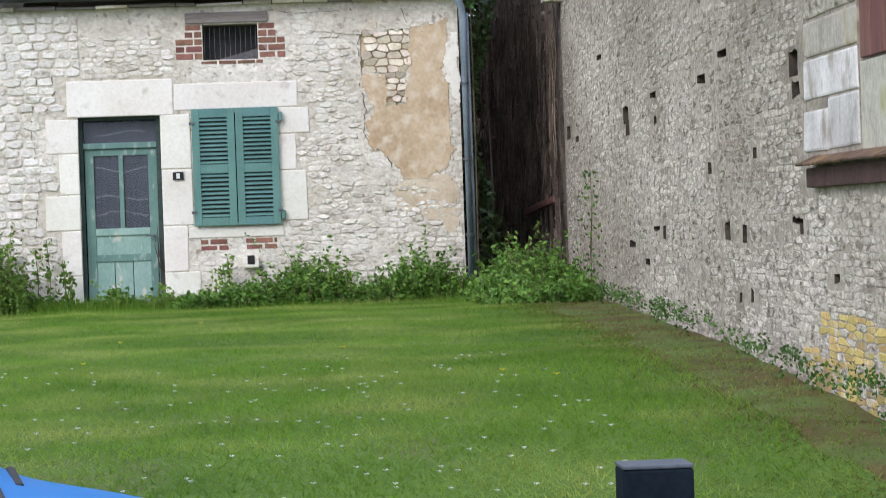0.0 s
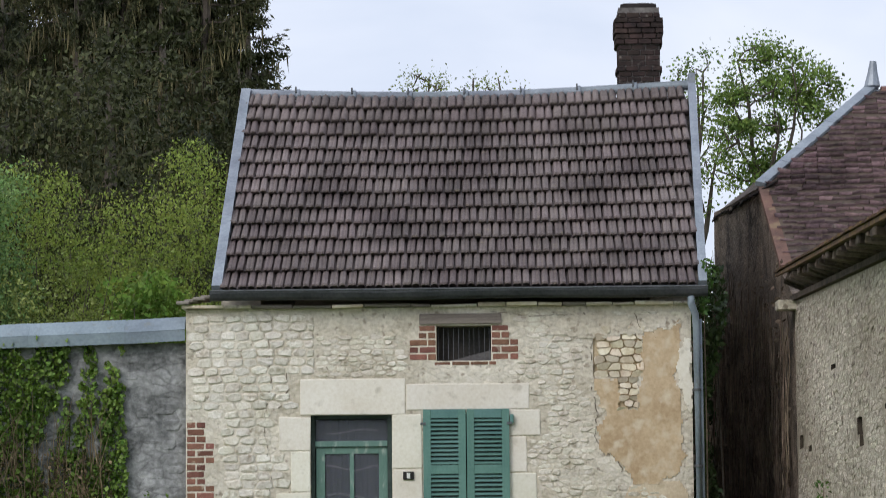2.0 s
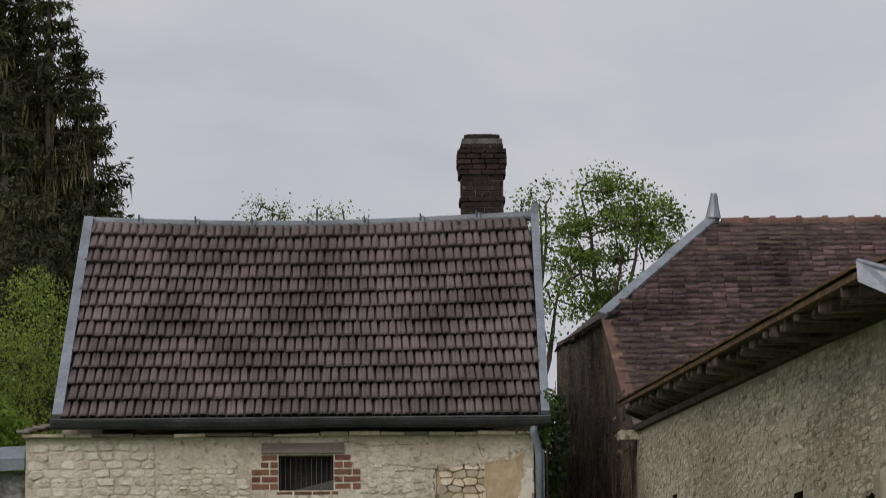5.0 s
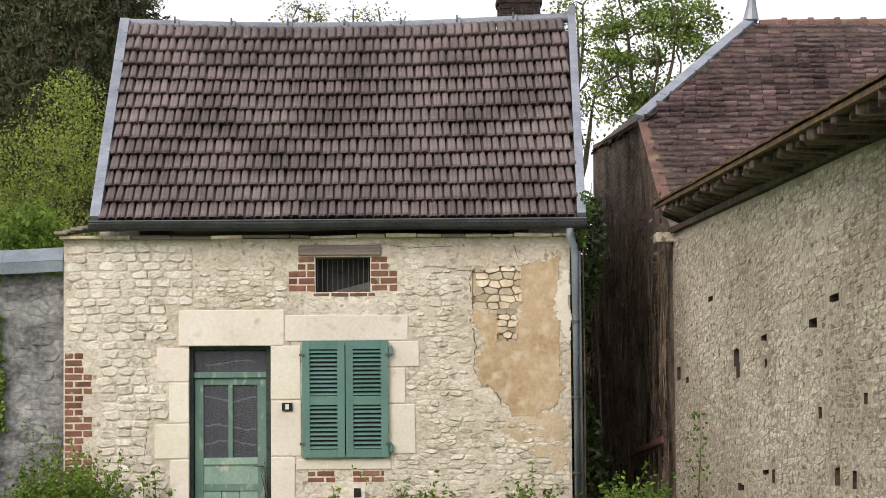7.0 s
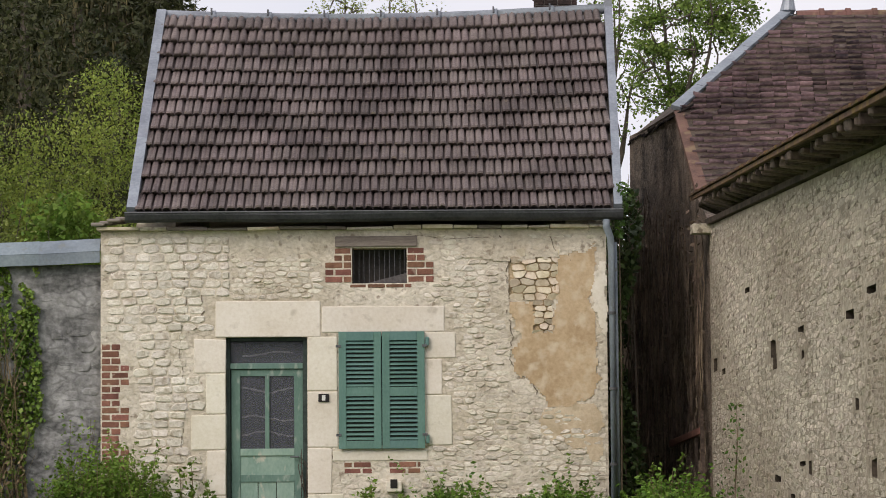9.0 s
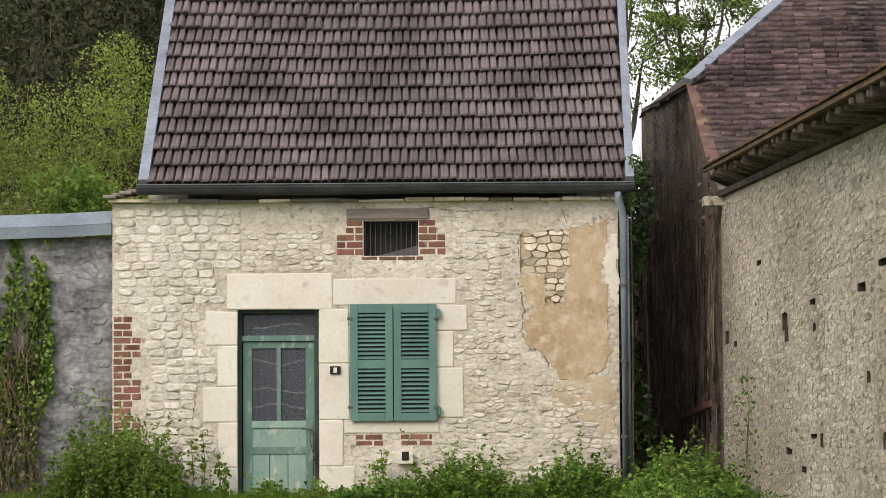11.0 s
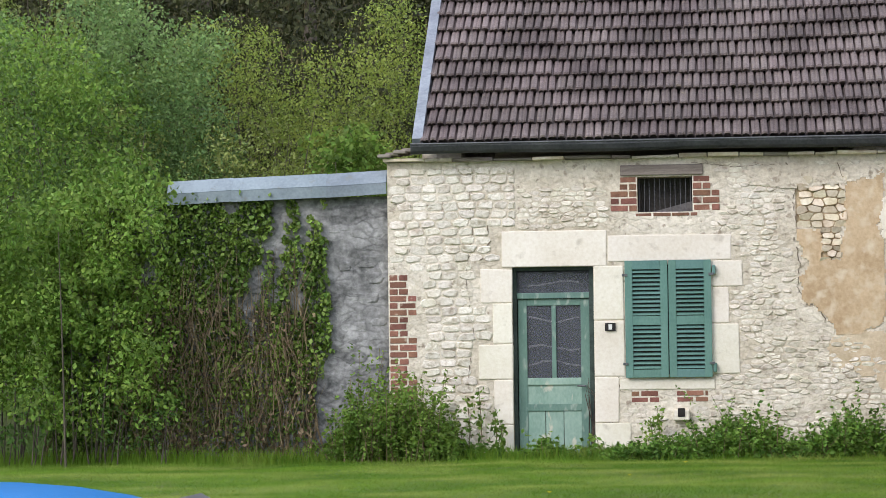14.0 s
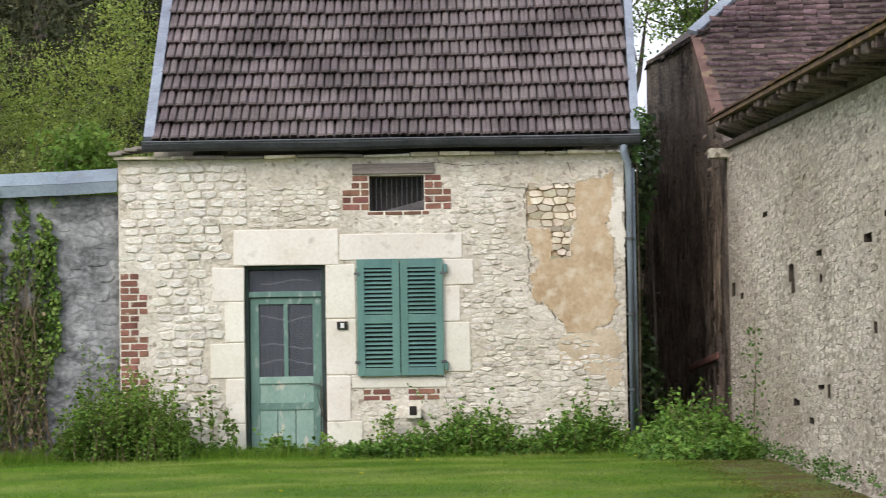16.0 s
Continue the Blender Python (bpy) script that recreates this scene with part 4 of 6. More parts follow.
for r0, r1 in zip(rows_, rows_[1:]):
    for k in range(len(prof) - 1):
        gut.faces.new((r0[k], r1[k], r1[k + 1], r0[k + 1]))
bmesh.ops.solidify(gut, geom=gut.faces[:], thickness=0.006)
tube(gut, [(-3.36, D - 0.297, 3.605), (2.24, D - 0.297, 3.605)], [0.011, 0.011], 8)
part("gutter", gut, "gutter", house, "dark zinc gutter")
pipe = bmesh.new()
tube(pipe, [(2.05, D - 0.22, 3.50), (2.05, D - 0.22, 3.42), (2.10, D - 0.15, 3.30), (2.11, D - 0.10, 3.15), (2.115, D - 0.10, 0.0)], [0.042, 0.042, 0.04, 0.04, 0.04], 12)
part("downpipe", pipe, "cap_zinc", house, "grey zinc downpipe", True)
pipe2 = bmesh.new()
tube(pipe2, [(2.16, D - 0.05, 3.25), (2.17, D - 0.05, 0.05)], [0.02, 0.02], 8)
part("cable_pipe", pipe2, "cap_zinc", house, "", True)
for z in (2.45, 1.60, 0.75):
    cl = bmesh.new()
    tube(cl, [(2.112, D - 0.10, z - 0.015), (2.112, D - 0.10, z + 0.015)], [0.047, 0.047], 12)
    beam(cl, (2.11, D - 0.06, z), (2.08, D + 0.03, z), 0.02, 0.02)
    part("pipe_clamp", cl, "gutter", house)

# roof
R0, R1 = Vector((0, D - 0.2, 3.60)), Vector((0, D + 3.0, 6.34))
run = R1 - R0
SL, up = run.length, run.normalized()
nrm = Vector((0, -up.z, up.y))


def sag(x, s):
    """The old roof sinks a little between its gables."""
    return -0.085 * math.sin(math.pi * min(1, max(0, (x + 3.28) / 5.5))) * (s / SL) + 0.02 * (x + 0.5) / 2.8 * (s / SL)


def roof_at(x, s, off=0.0):
    p = R0 + up * s + nrm * off
    return Vector((x, p.y, p.z + sag(x, s)))


roof = part("roof", slab(slab(bmesh.new(), [roof_at(-3.30, 0.02, -0.03), roof_at(2.22, 0.02, -0.03), (2.29, R1.y, R1.z - 0.12), (-3.28, R1.y, R1.z - 0.12)], 0.05),
                 [(-3.30, R1.y, R1.z - 0.10), (2.22, R1.y, R1.z - 0.10), (2.22, D + 6.2, 3.55), (-3.30, D + 6.2, 3.55)], 0.05), "old_wood", house, "steep brown tiled roof")
COLS, NROW = 26, 13
tw, te = 5.37 / COLS, SL / NROW
tp = [(-0.5, -0.020), (-0.46, -0.016), (-0.42, 0.026), (-0.30, 0.034), (-0.20, 0.024), (-0.10, 0.040), (-0.02, 0.030), (0.015, -0.014), (0.06, -0.014), (0.10, 0.030), (0.24, 0.046), (0.40, 0.034), (0.445, -0.016), (0.5, -0.020)]


def tile_verts(m):
    v = []
    for s, lift in ((-0.05, 0.056), (0.0, 0.074), (1.10, 0.0)):
        for x, h in tp:
            v.append(m @ Vector((x * tw * 1.02, (s + (h - 0.02) * -1.2 * (s < 0.5)) * te, h + lift)))
    for x, h in tp:
        v.append(m @ Vector((x * tw * 1.02, 0.22 * te, -0.04)))
    return v


k = len(tp)
tile_faces = [(r * k + i, r * k + i + 1, (r + 1) * k + i + 1, (r + 1) * k + i) for r in range(2) for i in range(k - 1)] + [(3 * k + i, 3 * k + i + 1, i + 1, i) for i in range(k - 1)]
tile_me = bpy.data.meshes.new("roof_tile")
tile_me.from_pydata(tile_verts(Matrix.Identity(4)), [], tile_faces)
tile_me.materials.append(M["tile"])
trng = random.Random(31)
jv, jf = [], []
basis = Matrix(((1, 0, 0), (0, up.y, nrm.y), (0, up.z, nrm.z))).to_4x4()
for r in range(NROW):
    shift_ = (0.12 if r % 2 else -0.10) + trng.uniform(-0.06, 0.06)
    for c in range(COLS):
        fan = (c - 10) / 15
        x = -3.225 + (c + 0.5 + shift_) * tw + 0.034 * r / NROW + fan * 0.055 * r / NROW
        m = Matrix.Translation(roof_at(x, r * te + trng.uniform(-0.008, 0.008), trng.uniform(-0.004, 0.006))) @ basis @ pose(0, 0, 0, trng.uniform(-0.8, 0.8), trng.uniform(-1.2, 1.2), trng.uniform(-1.0, 1.0))
        if r < 10:
            piece(tile_me, "roof_tile", m, roof)
        else:
            o = len(jv)
            jv += tile_verts(m)
            jf += [tuple(o + i for i in f) for f in tile_faces]
tagged(link_mesh("upper_tiles", mesh_of("upper_tiles", jv, jf), "tile_joined", roof), kind="stuff")
# zinc verges and ridge
for vx, lean_, wv in ((-3.285, 0.045, 0.115), (2.185, 0.120, 0.095)):
    for i in range(3):
        s0, s1 = SL * i / 3, SL * (i + 1) / 3 + 0.03
        xa, xb = vx + lean_ * s0 / SL, vx + lean_ * s1 / SL
        bm = bmesh.new()
        a = [roof_at(xa - wv / 2, s0, 0.095 + 0.004 * (i % 2)), roof_at(xa + wv / 2, s0, 0.095 + 0.004 * (i % 2)), roof_at(xb + wv / 2, s1, 0.099), roof_at(xb - wv / 2, s1, 0.099)]
        slab(bm, a, 0.14)
        part("verge_flashing", bm, "zinc", house, "pale zinc verge flashing")
# the end sheet of the verge stands up above the ridge
part("verge_flashing", box(bmesh.new(), 2.265, 2.35, R1.y - 0.10, R1.y + 0.06, R1.z - 0.05, R1.z + 0.19, 0.006), "zinc", house)
for i in range(8):
    a, b = -3.29 + i * 0.70, -3.29 + (i + 1) * 0.70 + 0.02
    bm = bmesh.new()
    za, zb = roof_at(a, SL).z, roof_at(min(b, 2.30), SL).z
    b = min(b, 2.30)
    tube(bm, [(a, R1.y + 0.02, za + 0.03), (b - 0.05, R1.y + 0.02, zb + 0.03), (b - 0.045, R1.y + 0.02, zb + 0.035), (b, R1.y + 0.02, zb + 0.035)], [0.065, 0.065, 0.075, 0.075], 10)
    part("ridge_cap", bm, "zinc", house, "rounded zinc ridge cap", True)

for i in range(7):
    x = -2.62 + i * 0.70
    cl = bmesh.new()
    beam(cl, (x, R1.y - 0.05, roof_at(x, SL).z + 0.05), (x, R1.y - 0.03, roof_at(x, SL).z + 0.13), 0.022, 0.03, 0.004)
    part("ridge_clip", cl, "gutter", house)

# chimney
chim = empty("chimney", "sooty dark brick chimney stack behind the ridge", "")
chim.parent = house
part("stack_core", box(bmesh.new(), 1.420, 1.930, R1.y + 0.245, R1.y + 0.755, 5.6, 7.42), "soot_mortar", chim)
cb_me = brick_me.copy()
cb_me.materials.clear()
cb_me.materials.append(M["dark_brick"])
crng = random.Random(41)
cz = 6.10
while cz < 7.46:
    if cz < 6.62:
        grow = 0.0
    elif cz < 6.68:
        grow = 0.022
    elif cz < 6.98:
        grow = 0.0
    elif cz < 7.06:
        grow = 0.03
    else:
        grow = 0.045 if cz < 7.25 else 0.045 - (cz - 7.25) * 0.55
    hx, hy, cx, cy = 0.262 + grow, 0.262 + grow, 1.675, R1.y + 0.5
    off = 0.06 if int(cz * 100) % 2 else 0.0
    for sgn in (-1, 1):
        x = -hx
        while x < hx - 0.02:
            w = min(0.17 if x > -hx else 0.11 + off, hx - x)
            piece(cb_me, "brick", pose(cx + x + w / 2, cy + sgn * (hy - 0.05) + crng.uniform(-0.006, 0.006), cz, 0, crng.uniform(-1, 1), 0) @ Matrix.Diagonal((w - 0.01, 0.11, 0.058, 1)), chim)
            x += w
        y = -hy + 0.11
        while y < hy - 0.13:
            w = min(0.17, hy - 0.11 - y)
            piece(cb_me, "brick", pose(cx + sgn * (hx - 0.05), cy + y + w / 2, cz) @ Matrix.Diagonal((0.11, w - 0.01, 0.058, 1)), chim)
            y += w
    cz += 0.068
part("chimney_cap", box(bmesh.new(), 1.45, 1.90, R1.y + 0.27, R1.y + 0.73, 7.42, 7.475, 0.012), "soot_tile", chim)


# ---- the garden wall with its metal capping ----
garden = empty("garden_wall", "grey rendered garden wall with a flat metal capping", "wall")
gwb = bmesh.new()
xs = np.linspace(-7.5, XL - 0.005, 26)
prev = None
gy0 = D + 0.12
for x in xs:
    cols = [gwb.verts.new((x, gy0 + noise.noise(Vector((x * 2, z * 2, 5))) * 0.02, z)) for z in np.linspace(-0.4, 3.05, 18)]
    back = [gwb.verts.new((x, gy0 + 0.4, z)) for z in (3.05, -0.4)]
    ring = cols + back
    if prev:
        for i in range(len(ring)):
            j = (i + 1) % len(ring)
            gwb.faces.new((prev[i], ring[i], ring[j], prev[j]))
    prev = ring
part("wall_body", gwb, "grey_render", garden)
grng = random.Random(51)
for i, (a, b) in enumerate(((-6.20, -5.45), (-5.45, -4.36), (-4.36, XL - 0.01))):
    za, zb = 3.16 + 0.028 * i, 3.165 + 0.028 * (i + 1)
    cap = bmesh.new()
    slab(cap, [(a, D - 0.03, za - 0.05), (b, D - 0.03, zb - 0.05), (b, D + 0.10, zb + 0.10), (a, D + 0.10, za + 0.10)], 0.02)
    slab(cap, [(a, D + 0.10, za + 0.10), (b, D + 0.10, zb + 0.10), (b, D + 0.62, zb + 0.02), (a, D + 0.62, za + 0.02)], 0.02)
    slab(cap, [(a, D - 0.02, za - 0.18), (b, D - 0.02, zb - 0.18), (b, D - 0.03, zb - 0.055), (a, D - 0.03, za - 0.055)], 0.03)
    part("capping_sheet", cap, "cap_zinc", garden, "grey-blue folded metal capping sheet")
for i in range(70):
    x, z = grng.uniform(-5.4, -3.75), grng.uniform(0.1, 2.9)
    st = bmesh.new()
    irregular(st, x, z, grng.uniform(0.12, 0.34), grng.uniform(0.07, 0.14), gy0 + 0.012, 0.016, grng, 8)
    part("stone", st, "grey_render", garden)

# ---- the barn ----
barn = empty("barn", "long stone barn with deep timber eaves and old clay tiles", "barn")
BX = 3.27


def wall_top(y):
    return float(np.interp(y, [10.0, 15.0, 17.6, 20.0, 24.5, 34.0], [2.84, 2.86, 2.94, 3.035, 3.18, 3.50]))


bw = bmesh.new()
ys = [10.0, 12.5, 16.15, 17.6, 20, 22.2, 24.5, 27, 30, 33.0]
SKIN, BAND = 0.16, 2.66


def quad_prism(bm, y0, y1, zb0, zb1, zt0, zt1, x0=BX, x1=BX + 0.55):
    v = [bm.verts.new(p) for p in ((x0, y0, zb0), (x0, y1, zb1), (x0, y1, zt1), (x0, y0, zt0), (x1, y0, zb0), (x1, y1, zb1), (x1, y1, zt1), (x1, y0, zt0))]
    for f in ((0, 3, 2, 1), (4, 5, 6, 7), (0, 1, 5, 4), (3, 7, 6, 2), (0, 4, 7, 3), (1, 2, 6, 5)):
        bm.faces.new([v[i] for i in f])


# holes left by the scaffold timbers: along the wall, height, width, depth of the opening's face
HOLES = [
    (27.1, 1.84, 0.40, 0.16), (27.0, 1.72, 0.30, 0.14), (25.1, 1.94, 0.34, 0.06), (25.0, 1.72, 0.22, 0.07), (22.2, 1.93, 0.42, 0.06), (18.2, 1.83, 0.34, 0.17), (18.15, 1.66, 0.26, 0.10),
    (32.5, 1.86, 0.40, 0.15), (31.6, 1.76, 0.32, 0.06), (29.2, 2.52, 0.44, 0.05), (21.15, 2.07, 0.42, 0.05), (19.8, 1.30, 0.16, 0.08), (21.9, 1.24, 0.20, 0.09),
    (25.15, 0.78, 0.36, 0.045), (24.6, 0.75, 0.20, 0.12), (21.1, 0.76, 0.24, 0.12), (20.35, 0.74, 0.16, 0.14), (18.3, 0.83, 0.28, 0.045), (18.1, 0.79, 0.12, 0.10),
    (26.9, 0.63, 0.44, 0.06), (25.85, 0.47, 0.34, 0.06), (17.0, 0.48, 0.20, 0.06), (20.1, 0.30, 0.12, 0.09), (20.6, 0.28, 0.12, 0.08),
]
hole_rects = [(-y - w / 2, -y + w / 2, z - h / 2, z + h / 2) for y, z, w, h in HOLES]
skin = holed(bmesh.new(), -33.0, -16.15, -1.2, BAND, 0.0, SKIN, hole_rects)
for v in skin.verts:
    if -32.95 < v.co.x < -16.2 and -1.1 < v.co.z < BAND - 0.05:
        v.co += Vector((2.2 * noise.noise(v.co * 3.1), 0, noise.noise(v.co * 9.7 + Vector((3, 0, 0))))) * 0.028 * (1 if v.co.y < 0.05 else 0.6)
# the jambs of the holes get a dark colour that imitates their shade
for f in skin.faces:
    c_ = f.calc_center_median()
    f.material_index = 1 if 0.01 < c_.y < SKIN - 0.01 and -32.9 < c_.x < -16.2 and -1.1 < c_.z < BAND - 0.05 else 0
bmesh.ops.transform(skin, matrix=Matrix.Translation((BX, 0, 0)) @ Matrix.Rotation(radians(-90), 4, "Z"), verts=skin.verts)
for y0, y1 in zip(ys, ys[1:]):
    if y1 <= 16.16:
        quad_prism(bw, y0, y1, -1.2, -1.2, 1.20, 1.20)
        quad_prism(bw, y0, y1, 2.60, 2.60, wall_top(y0), wall_top(y1))
    else:
        quad_prism(bw, y0, y1, -1.2, -1.2, BAND, BAND, BX + SKIN, BX + 0.55)
        quad_prism(bw, y0, y1, BAND, BAND, wall_top(y0), wall_top(y1))
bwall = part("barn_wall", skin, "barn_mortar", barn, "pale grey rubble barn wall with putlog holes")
bwall.data.materials.append(M["hole_shade"])
bmesh.ops.remove_doubles(bw, verts=bw.verts, dist=0.001)
part("wall_core", bw, "barn_mortar", barn)
# stones of the barn wall, laid in courses; the holes for scaffold timbers stay open
srng = random.Random(61)
hole_r = [(y - w / 2 - 0.02, y + w / 2 + 0.02, z - h / 2 - 0.008, z + h / 2 + 0.008) for y, z, w, h in HOLES]
beam_r, pier_r, open_r = (13.0, 17.95, 1.0, 1.24), (16.1, 17.85, 1.24, 2.04), (10, 16.15, 1.2, 2.6)
turn = Matrix.Rotation(radians(-90), 4, "Z")  # faces that look to -y come to look to -x
to_barn = Matrix.Translation((BX, 0, 0)) @ turn
far_bm = bmesh.new()
nearby = 0
for poly in rubble_cells(-33.0, -21.5, -0.6, 3.5, 0.33, 0.054, srng, 0.46) + rubble_cells(-21.5, -13.0, -0.6, 3.5, 0.27, 0.046, srng, 0.30):
    e = extent(poly)
    flip = (-e[0], e[1], e[2], e[3])
    if e[1] + e[3] / 2 > wall_top(-e[0]) - 0.02 or not clear_of(flip, hole_r + [beam_r, pier_r, open_r], 0.01):
        continue
    yellow = 15.2 < flip[0] < 18.1 and -0.35 < e[1] < 0.02 + 0.25 * (flip[0] < 17.6) and srng.random() < 0.7
    if nearby < 295 and (yellow or (15.0 < flip[0] < 18.6 and e[1] < 0.9)):
        nearby += 1
        bm = bmesh.new()
        rubble_stone(bm, poly, 0.001, srng.uniform(0.001, 0.006), srng.uniform(0.003, 0.010), srng)
        bmesh.ops.transform(bm, matrix=to_barn, verts=bm.verts)
        if bm.faces:
            part("stone", bm, "lichen" if yellow else "barn_stone", bwall)
        else:
            bm.free()
    else:
        rubble_stone(far_bm, poly, 0.001, srng.choice((0.001, 0.002, 0.003, 0.006)), srng.uniform(0.002, 0.009), srng, False)
bmesh.ops.transform(far_bm, matrix=to_barn, verts=far_bm.verts)
tagged(part("rubble", far_bm, "barn_joined", bwall), kind="stuff")
# whitewashed pier blocks by the loading door, red boards, timber ledge with a tiled top
for a, b, za, zb, kind_ in ((16.17, 17.05, 1.25, 1.56, "whitewash"), (17.07, 17.85, 1.25, 1.50, "whitewash"), (16.17, 17.82, 1.57, 1.82, "whitewash"), (16.17, 17.78, 1.835, 2.04, "moss_plaster"), (16.17, 17.0, 2.06, 2.20, "barn_stone"), (17.03, 17.7, 2.06, 2.17, "barn_stone")):
    bm = box(bmesh.new(), BX - 0.012, BX + 0.1, a, b, za, zb, 0.018)
    for v in bm.verts:
        v.co += Vector((0.2 * noise.noise(v.co * 5), noise.noise(v.co * 4) * 3, noise.noise(v.co * 7 + Vector((9, 0, 0))))) * 0.014
    part("stone_block", bm, kind_, bwall)
ld = empty("loading_door", "rust-red boarded loading door in the barn wall", "")
ld.parent = barn
for i in range(18):
    box_part("plank", BX + 0.008, BX + 0.05, 10.74 + i * 0.30, 11.03 + i * 0.30, 1.74, 2.58, "red_wood", ld, "", 0.004)
box_part("opening_infill", BX + 0.004, BX + 0.2, 10.5, 16.145, 1.2, 1.72, "moss_plaster", barn, "", 0.01)
ledge = empty("timber_ledge", "weathered red-brown timber ledge with tiled top", "")
ledge.parent = barn
box_part("ledge_beam", BX - 0.05, BX + 0.1, 13.0, 17.62, 1.03, 1.15, "ledge_wood", ledge, "", 0.012)
for i in range(20):
    lt = bmesh.new()
    beam(lt, (BX - 0.12, 13.0 + i * 0.236, 1.165 + srng.uniform(0, 0.008)), (BX + 0.05, 13.0 + i * 0.236, 1.235), 0.226, 0.018, 0.004)
    part("ledge_tile", lt, "mossy_tile", ledge)

# the wing's eave: struts, plate, boards
E0, E1 = Vector((3.08, 33.0, 3.775)), Vector((2.76, 15.55, 2.945))


def tip(y):
    t = (y - E0.y) / (E1.y - E0.y)
    return E0.lerp(E1, t)


eave = empty("eave", "deep dark timber eave with rough struts", "")
eave.parent = barn
for i in range(62):
    y = 15.75 + i * 0.279 + srng.uniform(-0.05, 0.05)
    p = tip(y)
    b = bmesh.new()
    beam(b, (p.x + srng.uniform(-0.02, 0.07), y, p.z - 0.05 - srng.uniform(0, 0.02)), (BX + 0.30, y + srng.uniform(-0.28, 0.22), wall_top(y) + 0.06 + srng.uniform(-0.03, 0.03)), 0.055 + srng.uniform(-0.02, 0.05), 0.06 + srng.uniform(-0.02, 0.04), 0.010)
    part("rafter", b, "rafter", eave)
plate_bm = bmesh.new()
for y0, y1 in zip(ys[2:], ys[3:]):
    beam(plate_bm, (BX + 0.06, y0, wall_top(y0) + 0.04), (BX + 0.06, y1, wall_top(y1) + 0.04), 0.22, 0.06)
bmesh.ops.remove_doubles(plate_bm, verts=plate_bm.verts, dist=0.01)
part("wall_plate", plate_bm, "rafter", eave)
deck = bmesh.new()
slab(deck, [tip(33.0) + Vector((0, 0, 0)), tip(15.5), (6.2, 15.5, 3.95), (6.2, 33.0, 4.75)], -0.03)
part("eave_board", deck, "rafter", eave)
edge = bmesh.new()
beam(edge, tip(33.0) + Vector((-0.01, 0, 0.0)), tip(15.5) + Vector((-0.01, 0, 0.0)), 0.03, 0.035)
part("eave_lath", edge, "mossy_tile", eave)
for i in range(82):
    y = 15.6 + i * 0.212
    p = tip(y)
    b = bmesh.new()
    beam(b, (p.x - 0.05, y, p.z + 0.035 + srng.uniform(-0.006, 0.006)), (p.x + 0.28, y, p.z + 0.13), 0.20, 0.016)
    part("eave_tile", b, "mossy_tile", eave)
flash = bmesh.new()
slab(flash, [(2.759, 15.52, 3.042), (2.99, 15.42, 2.962), (3.5, 15.3, 2.66), (3.46, 15.3, 2.54), (2.95, 15.40, 2.822), (2.759, 15.48, 2.922)], 0.03)
part("end_flashing", flash, "zinc", barn, "pale zinc flashing at the eave end")
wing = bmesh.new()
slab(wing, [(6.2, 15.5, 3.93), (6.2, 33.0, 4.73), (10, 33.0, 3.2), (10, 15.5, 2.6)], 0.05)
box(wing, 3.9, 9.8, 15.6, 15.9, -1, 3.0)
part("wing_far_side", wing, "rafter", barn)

# the rear block: blackened end wall, half-hipped tiled roof, finial
rear = bmesh.new()
FOOT, HIPF, BACK, FIN = Vector((3.22, 33.9, 3.92)), Vector((3.17, 36.0, 5.09)), Vector((2.80, 38.4, 5.02)), Vector((4.95, 38.75, 6.73))
low = [(3.27, 33.02), (3.20, 36.0), (2.72, 38.4)]
top = [(3.27, 33.02, 3.52), (3.22, 33.9, 3.88), (3.17, 36.0, 5.10), (2.76, 38.4, 5.10)]
base = [(3.27, 33.02, -0.5), (3.22, 33.9, -0.5), (3.17, 36.0, -0.5), (2.72, 38.4, -0.5)]
for (b0, b1), (t0, t1) in zip(zip(base, base[1:]), zip(top, top[1:])):
    slab(rear, [b0, b1, t1, t0], -0.4)
bmesh.ops.remove_doubles(rear, verts=rear.verts, dist=0.1)
part("end_wall", rear, "dark_wall", barn, "damp blackened end wall")
rb = bmesh.new()
box(rb, 3.4, 10, 38.3, 42, -0.5, 5.0)
part("back_wall", rb, "dark_wall", barn)
for i in range(12):
    t = i / 11
    x, y = 3.22 - 0.12 * t, 33.1 + 2.8 * t
    pl = bmesh.new()
    beam(pl, (x - 0.03, y, -0.2), (x - 0.05, y + srng.uniform(-0.10, 0.10), 0.8 + srng.uniform(-0.3, 0.6)), 0.035, 0.025)
    part("old_stake", pl, "rafter", barn)
rroof = part("rear_roof", slab(slab(bmesh.new(), [FOOT, HIPF, FIN, (10.5, FIN.y, FIN.z), (10.5, FOOT.y, FOOT.z)], 0.06), [HIPF, BACK, FIN], 0.06), "rafter", barn, "dark old clay tiled roof")
du = Vector((0, FIN.y - FOOT.y, FIN.z - FOOT.z))
rl = du.length
du.normalize()
dn = Vector((0, -du.z, du.y))
fv, ff = [], []
rows_n = 32
ex = rl / rows_n
